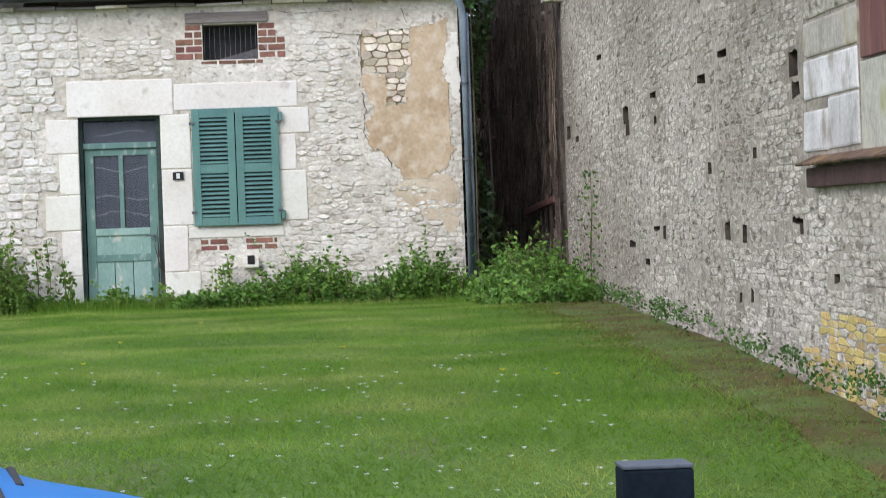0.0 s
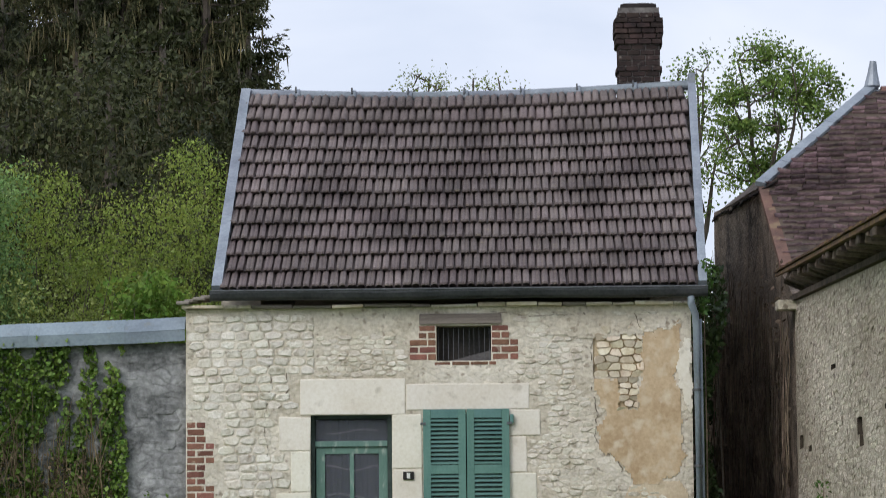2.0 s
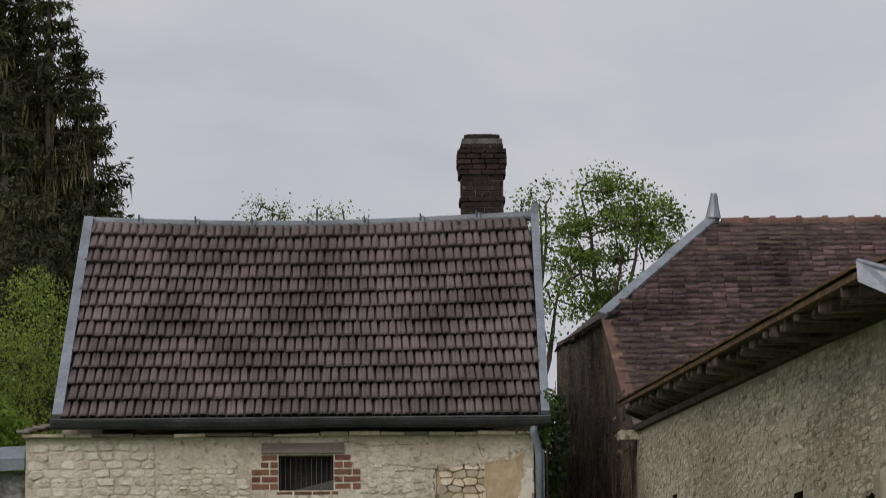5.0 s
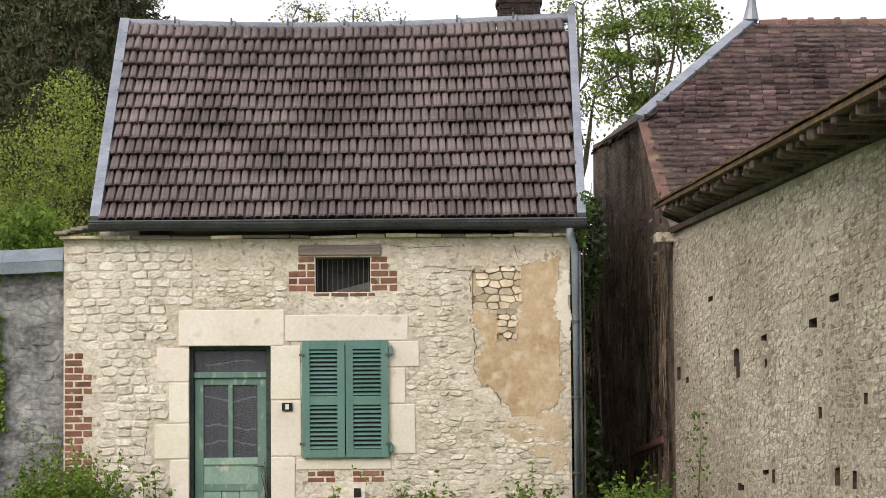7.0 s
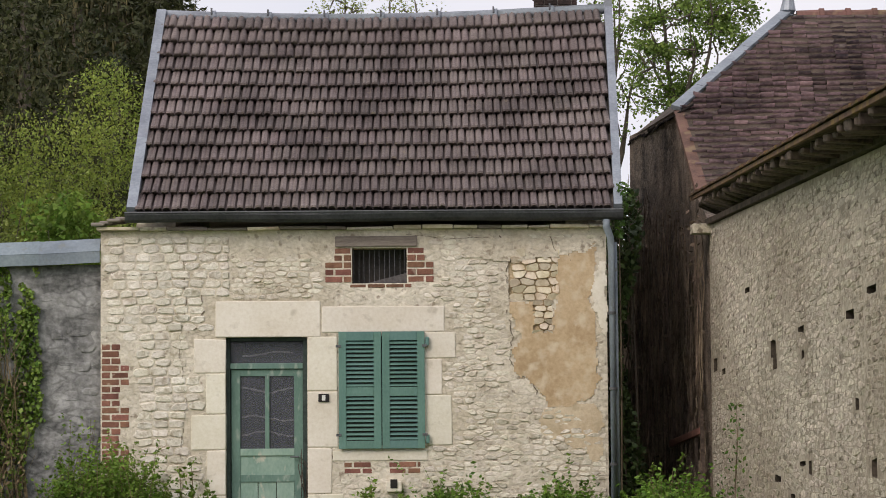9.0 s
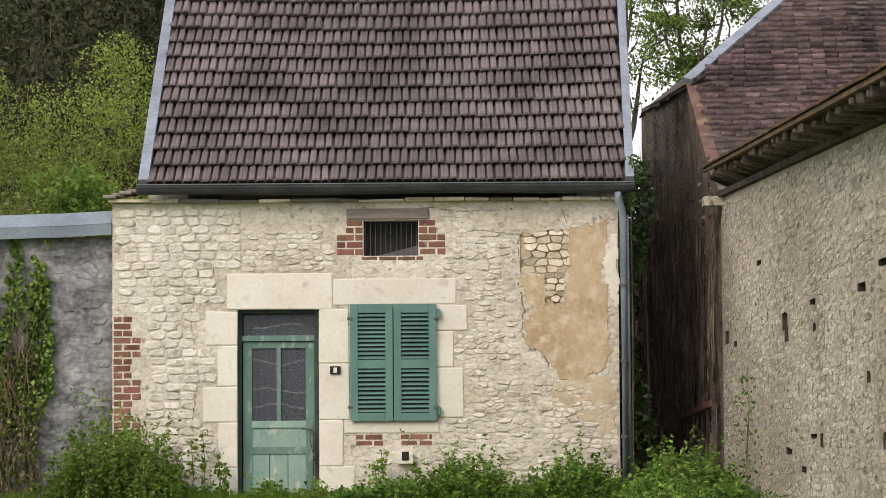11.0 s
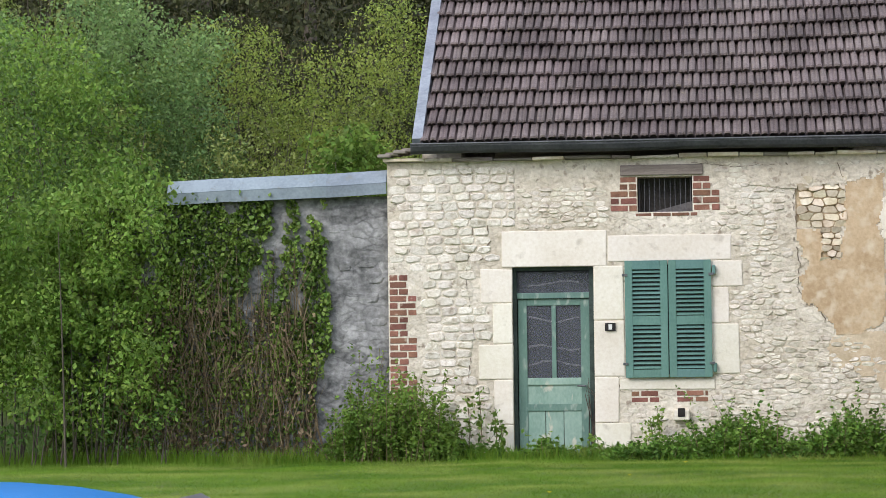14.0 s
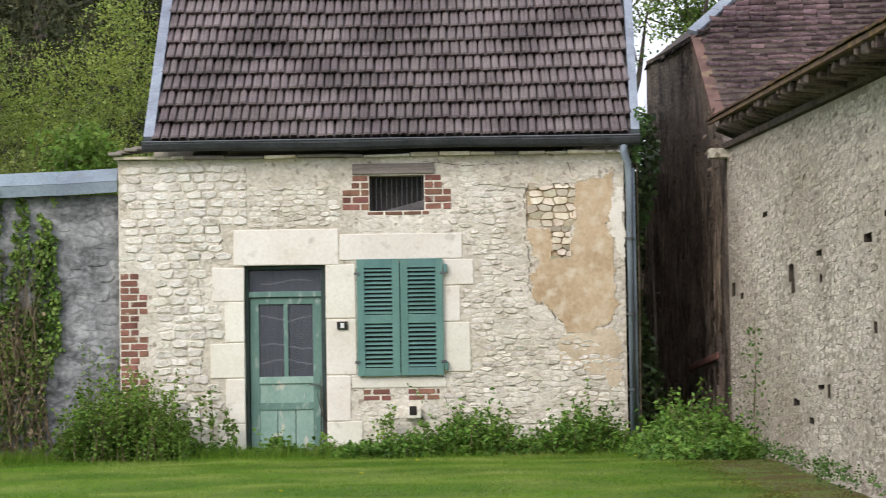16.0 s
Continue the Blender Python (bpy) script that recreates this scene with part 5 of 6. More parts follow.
for r in range(rows_n):
    s = r * ex
    yy = FOOT.y + du.y * s
    xl = FOOT.x if yy < HIPF.y else HIPF.x + (FIN.x - HIPF.x) * (yy - HIPF.y) / (FIN.y - HIPF.y)
    x = xl + 0.04 + (0.08 if r % 2 else 0)
    while x < 9.6:
        w = 0.165
        dz = 0.02 * noise.noise(Vector((x * 0.8, s * 0.8, 9)))
        lift, lift2 = srng.uniform(0.0, 0.022), srng.uniform(0.0, 0.022)
        o = len(fv)
        base_p = Vector((0, FOOT.y, FOOT.z)) + du * (s + srng.uniform(-0.028, 0.028) + 0.045 * noise.noise(Vector((x * 0.9, s * 0.5, 2)))) + dn * dz
        for a, b_, c in ((0, 0, 0.075 + lift * 2.2), (w, 0, 0.075 + lift2 * 2.2), (w, ex * 1.1, 0.004), (0, ex * 1.1, 0.004), (0, ex * 0.3, 0.0), (w, ex * 0.3, 0.0)):
            fv.append(Vector((x + a, 0, 0)) + base_p + du * b_ + dn * c)
        ff += [(o, o + 1, o + 2, o + 3), (o + 4, o + 5, o + 1, o)]
        x += w + 0.006
tagged(link_mesh("roof_tiles", mesh_of("roof_tiles", fv, ff), "flat_tile", rroof), kind="stuff")
hip = bmesh.new()
for i in range(5):
    a, b = HIPF.lerp(FIN, i / 5), HIPF.lerp(FIN, (i + 1) / 5 + 0.008)
    q = Vector((0.05, -0.028, -0.017))
    lift = Vector((0, 0, 0.125 + 0.006 * (i % 2)))
    slab(hip, [a - q * 1.1 + lift, a + q * 1.2 + lift, b + q * 1.2 + lift, b - q * 1.1 + lift], 0.06)
part("hip_flashing", hip, "zinc", rroof, "pale zinc hip flashing")
fin = bmesh.new()
tube(fin, [FIN + Vector((0, 0, 0.02)), FIN + Vector((0, 0, 0.10)), FIN + Vector((0.01, 0, 0.28)), FIN + Vector((0.02, 0, 0.44))], [0.13, 0.11, 0.07, 0.045], 10)
part("finial", fin, "zinc", rroof, "pointed zinc finial")
for i in range(13):
    b = bmesh.new()
    x = FIN.x + 0.12 + i * 0.36
    tube(b, [(x, FIN.y + 0.02, FIN.z + 0.02), (x + 0.30, FIN.y + 0.02, FIN.z + 0.025), (x + 0.31, FIN.y + 0.02, FIN.z + 0.03), (x + 0.37, FIN.y + 0.02, FIN.z + 0.03)], [0.085, 0.09, 0.105, 0.105], 10)
    part("ridge_tile", b, "terracotta", rroof)
vg = bmesh.new()
slab(vg, [FOOT + Vector((-0.02, -0.05, 0.05)), FOOT + Vector((0.13, -0.05, 0.05)), HIPF + Vector((0.10, -0.02, 0.06)), HIPF + Vector((-0.02, -0.02, 0.06))], 0.07)
part("verge_tile", vg, "terracotta", rroof, "orange terracotta verge strip")
for i in range(14):
    t = i / 13
    c_ = HIPF.lerp(BACK, t)
    b = bmesh.new()
    beam(b, (c_.x - 0.05 - srng.uniform(0, 0.05), c_.y, c_.z - 0.03 + srng.uniform(-0.03, 0.02)), (c_.x + 0.22, c_.y, c_.z + 0.14), 0.17, 0.022, 0.004)
    part("eave_tile", b, "soot_tile", rroof)
rail = bmesh.new()
beam(rail, (3.16, 33.2, 1.12), (3.02, 35.6, 0.98), 0.05, 0.08, 0.008)
part("old_rail", rail, "red_wood", barn, "weathered red-brown rail")
yw = box(bmesh.new(), 0.9, 3.3, 41.0, 41.3, -0.3, 3.7)
part("yard_wall", yw, "dark_wall", barn)
cbm = box(bmesh.new(), 3.06, 3.30, 32.8, 33.1, 3.37, 3.48, 0.015)
part("corbel", cbm, "barn_stone", barn, "projecting stone corbel")

# ---- planting ----
rg = np.random.default_rng(7)


def thicket(name, label, n_clumps, x_rng, y_rng, top_z, per, size, material, rad=(0.18, 0.5), stems=14, category="shrub", low=0.05, group="", **k):
    """A bush: bare stems from the ground and many uneven clumps of leaves."""
    th = empty(name, label, category, group)
    cx = rg.uniform(*x_rng, n_clumps)
    cy = rg.uniform(*y_rng, n_clumps)
    tops = np.array([top_z(a) for a in cx])
    g = ground_z(cx, cy)
    cz = g + low + (np.maximum(tops - g, 0.2) - low) * rg.uniform(0, 1, n_clumps) ** 0.8
    r = rg.uniform(*rad, n_clumps)
    p, w = clumps(rg, np.stack([cx, cy, cz], 1), r, per)
    p[:, 2] = np.maximum(p[:, 2], ground_z(p[:, 0], p[:, 1]) + 0.01)
    leaf_part("foliage", rg, p, size, material, th, out=w * 0.6, **k)
    st = bmesh.new()
    for i in range(stems):
        x, y = rg.uniform(*x_rng), rg.uniform(*y_rng)
        h = max(0.3, (top_z(x) - float(ground_z(x, y))) * rg.uniform(0.5, 0.95))
        z = float(ground_z(x, y)) - 0.03
        a, b = rg.uniform(-0.2, 0.2, 2)
        r0 = min(0.014, 0.006 + 0.005 * h)
        tube(st, [(x, y, z), (x + a * h * 0.4, y + b * h * 0.4, z + h * 0.5), (x + a * h, y + b * h, z + h)], [r0, r0 * 0.7, r0 * 0.25], 5)
    if stems:
        tagged(part("stalk", st, "bark", th), kind="stuff")
    else:
        st.free()
    return th


# brambles and nettles along the house
def stems_patch(name, label, category, count, x_rng, y_rng, top_z, size, material, pairs=9, seed=0, lean=0.25):
    """Weeds as they grow: many leaning stems, each with leaves set along it, broad below and small at the tip."""
    r = np.random.default_rng(seed)
    th = empty(name, label, category)
    x, y = r.uniform(*x_rng, count), r.uniform(*y_rng, count)
    z = ground_z(x, y) - 0.02
    h = np.maximum(0.08, np.array([top_z(a, b) for a, b in zip(x, y)]) - z) * np.where(r.random(count) < 0.12, r.uniform(1.0, 1.45, count), r.uniform(0.4, 1.0, count)) * (1 + 0.3 * np.array([noise.noise(Vector((a * 5, b * 5, seed))) for a, b in zip(x, y)]))
    way = r.normal(0, lean, (count, 2))
    pts, dirs, st = [], [], bmesh.new()
    for a, b, c, hh, (wx_, wy_) in zip(x, y, z, h, way):
        u = r.uniform(0.12, 1.0, pairs * 2)
        ang = r.uniform(0, 6.283, pairs * 2)
        rad = size * (1.3 - 0.7 * u)
        px = a + wx_ * hh * u ** 1.6 + np.cos(ang) * rad
        py = b + wy_ * hh * u ** 1.6 + np.sin(ang) * rad
        pts.append(np.stack([px, py, c + hh * u], 1))
        dirs.append(np.stack([np.cos(ang), np.sin(ang), 0.15 * np.ones_like(u)], 1))
        if r.random() < 0.4:
            tube(st, [(a, b, c), (a + wx_ * hh * 0.33, b + wy_ * hh * 0.33, c + hh * 0.5), (a + wx_ * hh, b + wy_ * hh, c + hh)], [0.005, 0.004, 0.002], 3)
    p, d = np.concatenate(pts), np.concatenate(dirs)
    p[:, 2] = np.maximum(p[:, 2], ground_z(p[:, 0], p[:, 1]) + 0.01)
    leaf_part("foliage", r, p, size, material, th, out=d * 1.3, droop=0.25, long=1.5)
    tagged(part("stalk", st, "twig", th), kind="stuff")
    return th


def hump(*spots):
    return lambda x, y: 0.10 + sum(hh * math.exp(-((x - cx) / wd_) ** 2) for cx, hh, wd_ in spots)


stems_patch("bramble_patch", "low dark green brambles against the house wall", "bramble", 420, (-1.25, 0.95), (D - 0.85, D - 0.05), hump((-0.95, 0.10, 0.25), (-0.45, 0.16, 0.3), (0.15, 0.46, 0.36), (0.62, 0.26, 0.3)), 0.038, "nettle", 15, 301)
stems_patch("bramble_patch", "low leafy brambles beneath the ochre wall patch", "bramble", 300, (0.85, 2.1), (D - 0.85, D - 0.05), hump((1.45, 0.44, 0.28), (1.9, 0.22, 0.3), (1.0, 0.12, 0.25)), 0.038, "nettle", 15, 302)
stems_patch("nettle_clump", "tall green nettles in the corner by the barn", "nettles", 620, (2.0, 3.22), (D - 3.6, D + 0.2), lambda x, y: 0.14 + 0.50 * math.exp(-((x - 2.62) / 0.42) ** 2) * min(1, max(0.15, (y - D + 3.6) / 2.4)) + 0.12 * (x > 2.9), 0.042, "nettle", 15, 303)
thicket("wall_weeds", "narrow weeds along the foot of the barn", 150, (3.12, 3.26), (14.5, 30.0), lambda x: 0.0, 2600, 0.024, "leaf_dark", (0.04, 0.09), 0, "weeds")
stems_patch("shrub", "rounded light green shrub by the brick corner", "shrub", 560, (-4.25, -2.85), (D - 0.95, D - 0.1), lambda x, y: 0.16 + 0.80 * max(0.0, 1 - abs((x + 3.55) / 0.78) ** 2.2), 0.034, "leaf", 20, 304, 0.2)
stems_patch("shrub", "low green weeds around the doorstep", "weeds", 170, (-3.0, -1.25), (D - 0.5, D - 0.12), lambda x, y: 0.22 + 0.08 * math.sin(x * 9), 0.042, "nettle", 7, 305)
for wx, wh in ((-2.75, 0.75), (-2.45, 0.62), (-2.38, 0.48), (-2.62, 0.85), (-0.62, 0.62), (-0.70, 0.50)):
    weed = empty("tall_weed", "tall thin weed against the stone wall", "weed")
    b = bmesh.new()
    tube(b, [(wx, D - 0.22, -0.03), (wx + 0.02, D - 0.2, wh * 0.5), (wx - 0.01, D - 0.18, wh)], [0.008, 0.006, 0.003], 5)
    part("stem", b, "twig", weed)
    zz = rg.uniform(0.1, wh, 70)
    leaf_part("foliage", rg, np.stack([wx + rg.normal(0, 0.035, 70), D - 0.2 + rg.normal(0, 0.03, 70), zz], 1), 0.042, "leaf", weed)

# ivy on the garden wall
def ivy(label, edges, count, size, y, twigs=60):
    """Leaves hugging a wall inside x limits that depend on the height, thinner low down."""
    iv = empty("ivy", label, "ivy")
    z = rg.uniform(0.15, 3.14, count * 12)
    x = rg.uniform(-8.0, -3.8, count * 12)
    lo, hi = np.array([edges(a) for a in z]).T
    patch = np.array([noise.noise(Vector((a * 2.1, b * 1.3, 2))) for a, b in zip(x, z)])
    rag = np.array([noise.noise(Vector((a * 6.1, b * 7.3, 5))) for a, b in zip(x, z)])
    thin = np.interp(z, [0.2, 1.2, 2.0], [0.32, 0.75, 1.0])
    keep = (x > lo + rag * 0.09) & (x < hi + patch * 0.12 + rag * 0.09) & (patch > -0.5) & (rg.random(len(z)) < np.where(x < -6.4, 1.0, thin))
    x, z = x[keep][:count], z[keep][:count]
    p = np.stack([x, y - np.abs(rg.normal(0.03, 0.05, len(x))), z], 1)
    leaf_part("foliage", rg, p, size, "ivy", iv, out=np.array([[0, -0.9, -0.5]]), droop=0.1, long=1.1)
    b = bmesh.new()
    for i in range(twigs):
        zt = rg.uniform(0.8, 2.4)
        l0, h0 = edges(zt)
        xx = rg.uniform(l0, h0)
        pts = [(xx + 0.12 * math.sin(j * 1.3 + i) * j / 5, y - 0.012 - 0.012 * rg.random(), zt * (1 - j / 5) + 0.05) for j in range(6)]
        tube(b, pts, [0.004, 0.006, 0.007, 0.008, 0.010, 0.012], 4)
    tagged(part("stalk", b, "twig", iv), kind="stuff")


def strand(zs, mid, half):
    return lambda z: (float(np.interp(z, zs, mid)) - float(np.interp(z, zs, half)), float(np.interp(z, zs, mid)) + float(np.interp(z, zs, half)))


ivy("dense olive ivy over the grey garden wall", lambda z: (-7.6, float(np.interp(z, [0, 0.6, 1.3, 1.8, 2.3, 2.7, 3.1], [-5.2, -5.2, -5.25, -5.35, -5.20, -5.10, -5.12]))), 19000, 0.055, gy0)
ivy("narrow strand of green ivy hanging from the capping", strand([0.3, 1.2, 2.0, 2.6, 3.1], [-4.84, -4.84, -4.80, -4.77, -4.73], [0.22, 0.20, 0.13, 0.09, 0.07]), 2600, 0.055, gy0, 6)
ivy("narrow strand of green ivy hanging from the capping", strand([0.3, 0.8, 1.3, 2.0, 2.6, 3.1], [-4.60, -4.58, -4.53, -4.52, -4.49, -4.43], [0.06, 0.10, 0.19, 0.16, 0.11, 0.07]), 3000, 0.055, gy0, 4)
ivy("thin low strand of ivy on the grey wall", strand([0.3, 1.2, 2.0, 2.45, 2.46, 3.1], [-5.10, -5.08, -5.05, -5.02, -9.0, -9.0], [0.22, 0.20, 0.12, 0.03, 0.0, 0.0]), 1700, 0.055, gy0, 6)
dead = empty("dead_creeper", "brown leafless creeper twigs on the wall", "creeper")
b = bmesh.new()
for i in range(420):
    x, z = rg.uniform(-6.9, -4.55), rg.uniform(0.0, 1.7)
    h = rg.uniform(0.25, 0.9)
    tube(b, [(x, gy0 - rg.uniform(0.02, 0.22), z), (x + rg.normal(0, 0.06), gy0 - rg.uniform(0.02, 0.24), z + h * 0.5), (x + rg.normal(0, 0.1), gy0 - rg.uniform(0.02, 0.2), z + h)], [0.006, 0.005, 0.002], 3)
tagged(part("stalk", b, "twig", dead), kind="stuff")
p = np.stack([rg.uniform(-6.8, -4.5, 1500), gy0 - rg.uniform(0.02, 0.2, 1500), rg.uniform(0.0, 1.8, 1500)], 1)
leaf_part("foliage", rg, p, 0.04, "twig", dead)

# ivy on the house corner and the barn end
# these leaves carry the gap's shade in their colour
iv2 = empty("ivy", "ivy in shade-dark colour climbing the gap beside the downpipe", "ivy")
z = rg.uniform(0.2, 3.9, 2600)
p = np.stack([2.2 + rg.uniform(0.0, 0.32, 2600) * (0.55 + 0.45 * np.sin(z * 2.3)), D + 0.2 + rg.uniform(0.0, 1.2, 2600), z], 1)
leaf_part("foliage", rg, p, 0.06, "shade_ivy", iv2)
b = bmesh.new()
for i in range(6):
    x = 2.2 + rg.uniform(0, 0.3)
    tube(b, [(x, D + 0.5, -0.05), (x + rg.normal(0, 0.06), D + 0.4, 1.2), (x + rg.normal(0, 0.08), D + 0.5, rg.uniform(2, 3.6))], [0.012, 0.009, 0.004], 4)
tagged(part("stalk", b, "bark", iv2), kind="stuff")

vines = empty("dead_creeper", "dry brown vine stems hanging down the blackened barn end", "creeper")
b = bmesh.new()
for i in range(330):
    t = rg.uniform(0, 1) ** 0.8
    x, y = float(np.interp(t, [0, 0.5, 1], [3.23, 3.16, 2.74])), float(np.interp(t, [0, 0.5, 1], [33.1, 36.0, 38.3]))
    z1 = rg.uniform(0.6, 3.4 + 1.2 * t)
    z0 = max(0.05, z1 - rg.uniform(0.4, 1.8))
    off = rg.uniform(0.02, 0.07)
    pts = [(x - off + rg.normal(0, 0.012), y + rg.normal(0, 0.05), z1 + (z0 - z1) * k / 4) for k in range(5)]
    tube(b, pts, [0.004, 0.008, 0.010, 0.010, 0.006], 3)
tagged(part("stalk", b, "vine", vines), kind="stuff")
t = rg.uniform(0, 1, 900)
p = np.stack([np.interp(t, [0, 0.5, 1], [3.20, 3.13, 2.71]), np.interp(t, [0, 0.5, 1], [33.1, 36.0, 38.3]), rg.uniform(0.1, 1.0, 900) ** 1.6 * 4.0], 1)
leaf_part("foliage", rg, p, 0.045, "vine", vines, "withered brown leaves")
iv3 = empty("ivy", "small tuft of green ivy at the end of the gutter", "ivy")
q = rg.uniform(0, 1, 220)
p = np.stack([2.17 + 0.14 * rg.uniform(0, 1, 220) * (0.4 + q), D - 0.22 + rg.uniform(0, 0.35, 220), 3.30 + 0.62 * q], 1)
leaf_part("foliage", rg, p, 0.042, "leaf_dark", iv3)
tagged(part("stalk", tube(bmesh.new(), [(2.21, D + 0.1, 0.0), (2.22, D + 0.05, 1.8), (2.21, D, 3.4), (2.24, D - 0.1, 3.85)], [0.012, 0.010, 0.007, 0.004], 5), "vine", iv3), kind="stuff")

iv4 = empty("creeper", "thin green creeper on the foot of the barn wall", "creeper")
q = rg.uniform(0, 1, 150)
p = np.stack([np.full(150, BX - 0.03) - rg.uniform(0, 0.05, 150), 30.2 + rg.normal(0, 0.9, 150) * (1.15 - 0.6 * q), 0.05 + 1.35 * q ** 1.3], 1)
leaf_part("foliage", rg, p, 0.036, "leaf_dark", iv4)
tagged(part("stalk", tube(bmesh.new(), [(BX - 0.03, 30.2, -0.02), (BX - 0.03, 30.35, 0.5), (BX - 0.025, 30.1, 1.0), (BX - 0.025, 30.2, 1.5)], [0.012, 0.010, 0.007, 0.003], 5), "vine", iv4), kind="stuff")

# big leafy growth before the wall's far end
thicket("hazel_bush", "large bright green bush in front of the garden wall", 480, (-9.6, -6.1), (D - 1.5, D + 0.2), lambda x: 2.75 + 0.7 * math.sin(x * 1.7) + 0.5 * max(0, -x - 6.6), 900, 0.046, "leaf", (0.12, 0.34), 6, "bush", 0.50)
thicket("undergrowth", "dark low undergrowth with bare stems below the bush", 170, (-10.2, -6.0), (D - 1.1, D - 0.1), lambda x: 1.0 + 0.25 * math.sin(x * 3.3), 520, 0.04, "leaf_dark", (0.08, 0.2), 70, "undergrowth", 0.1)
thicket("hazel_bush", "large deep green bush behind the garden wall", 320, (-11.5, -7.0), (D + 0.8, D + 3.0), lambda x: 4.6 + 0.8 * math.sin(x * 1.3), 900, 0.042, "leaf", (0.2, 0.5), 20, "bush", 0.6)
thicket("willow_bush", "tall bush with soft blue-green foliage", 420, (-9.2, -6.2), (D + 2.6, D + 4.6), lambda x: 5.7 + 0.45 * math.sin(x * 3.1), 1000, 0.038, "leaf_grey", (0.2, 0.45), 15, "bush", 1.2)
thicket("hazel_bush", "large olive bush on the slope", 260, (-12.5, -8.0), (D + 4.5, D + 8.0), lambda x: 7.9 + 0.6 * math.sin(x * 1.9), 700, 0.045, "leaf_olive", (0.26, 0.58), 20, "bush", 1.5)
thicket("hazel_bush", "yellow-green thicket along the wooded slope", 540, (-7.6, -3.5), (D + 4.0, D + 6.5), lambda x: 5.4 + 0.35 * math.sin(x * 2.7) + 0.2 * math.sin(x * 7.1), 950, 0.033, "leaf_yellow", (0.18, 0.4), 30, "bush", 1.2)
thicket("bracken", "olive and rusty undergrowth behind the garden wall", 380, (-7.4, -3.3), (D + 2.2, D + 4.0), lambda x: 4.0 + 0.35 * math.sin(x * 4.1), 850, 0.034, "leaf_olive", (0.14, 0.34), 60, "undergrowth", 0.8)
thicket("shrub", "fresh green shrub peeping over the wall", 70, (-4.6, -3.9), (D + 1.2, D + 1.9), lambda x: 3.95 - 0.5 * abs(x + 4.25), 800, 0.06, "leaf", (0.12, 0.28), 14, "shrub", 2.4)


# hedge leaves take the same shade-dark ivy colour
thicket("hedge", "leafy hedge in shade-dark colour in the gap behind the house", 230, (1.5, 3.1), (D + 6.3, D + 7.6), lambda x: 4.1 + 0.3 * math.sin(x * 5), 420, 0.07, "shade_ivy", (0.14, 0.34), 20, "hedge", 0.2)

thicket("undergrowth", "dense dark olive undergrowth at the edge of the wood", 480, (-13.5, -4.9), (D + 13.5, D + 17.0), lambda x: 8.6 + 0.5 * math.sin(x * 1.7), 190, 0.075, "needle", (0.3, 0.7), 30, "undergrowth", 0.5)

# ---- the wood of spruces on the slope ----
def spruce(x, y, h, wide, seed, label="tall dark spruce with hanging twigs"):
    """A conifer: a tapered trunk, whorls of drooping branches and hanging sprays of needles."""
    r = np.random.default_rng(seed)
    t = empty("spruce", label, "conifer", "spruces of the wood")
    z0 = float(ground_z(x, y)) - 0.2
    tr = bmesh.new()
    tube(tr, [(x, y, z0), (x + 0.05, y, z0 + h * 0.5), (x, y, z0 + h)], [0.22, 0.14, 0.02], 7)
    br = bmesh.new()
    pts, dirs = [], []
    levels = int(h / 0.42)
    for i in range(levels):
        f = i / levels
        zz = z0 + h * (0.08 + 0.92 * f)
        reach = wide * (1 - f) ** 0.7 + 0.16
        for j in range(7):
            a = r.uniform(0, 6.283)
            ln = reach * r.uniform(0.65, 1.12)
            c, s = math.cos(a), math.sin(a)
            mid = (x + c * ln * 0.55, y + s * ln * 0.55, zz - 0.06 * ln)
            end = (x + c * ln, y + s * ln, zz + 0.10 * ln)
            if j < 4:
                tube(br, [(x, y, zz), mid, end], [0.035 * (1 - f) + 0.012, 0.02, 0.006], 3)
            k = int(34 + 66 * ln)
            u = r.uniform(0.15, 1.0, k)
            q = np.stack([x + c * ln * u, y + s * ln * u, zz - 0.10 * ln * np.sin(u * 3.0) + 0.12 * ln * u], 1)
            q += r.normal(0, 0.05, (k, 3))
            q[:, 2] -= r.uniform(0, 0.22, k)
            pts.append(q)
            d = np.stack([c * u * 0.5, s * u * 0.5, -1.1 + 0.9 * u], 1)
            dirs.append(d)
    tip_n = 30
    q = np.stack([x + r.normal(0, 0.06, tip_n), y + r.normal(0, 0.06, tip_n), z0 + h - r.uniform(0, 0.9, tip_n)], 1)
    pts.append(q)
    dirs.append(np.tile([[0, 0, 1.0]], (tip_n, 1)) + r.normal(0, 0.3, (tip_n, 3)))
    part("trunk", tr, "bark", t)
    tagged(part("branchwork", br, "bark", t), kind="stuff")
    pts, dirs = np.concatenate(pts), np.concatenate(dirs)
    leaf_part("crown", r, pts, 0.052, "needle", t, out=dirs * 1.6, droop=0.0, long=2.8)
    low_ = pts[(pts[:, 2] < z0 + h * 0.72) & (r.random(len(pts)) < 0.13)]
    tagged(leaf_part("hanging_twig", r, low_ - [0, 0, 0.2], 0.045, "hanging", t, out=np.array([[0, 0, -4.0]]), droop=0.0, long=11.0), kind="stuff")


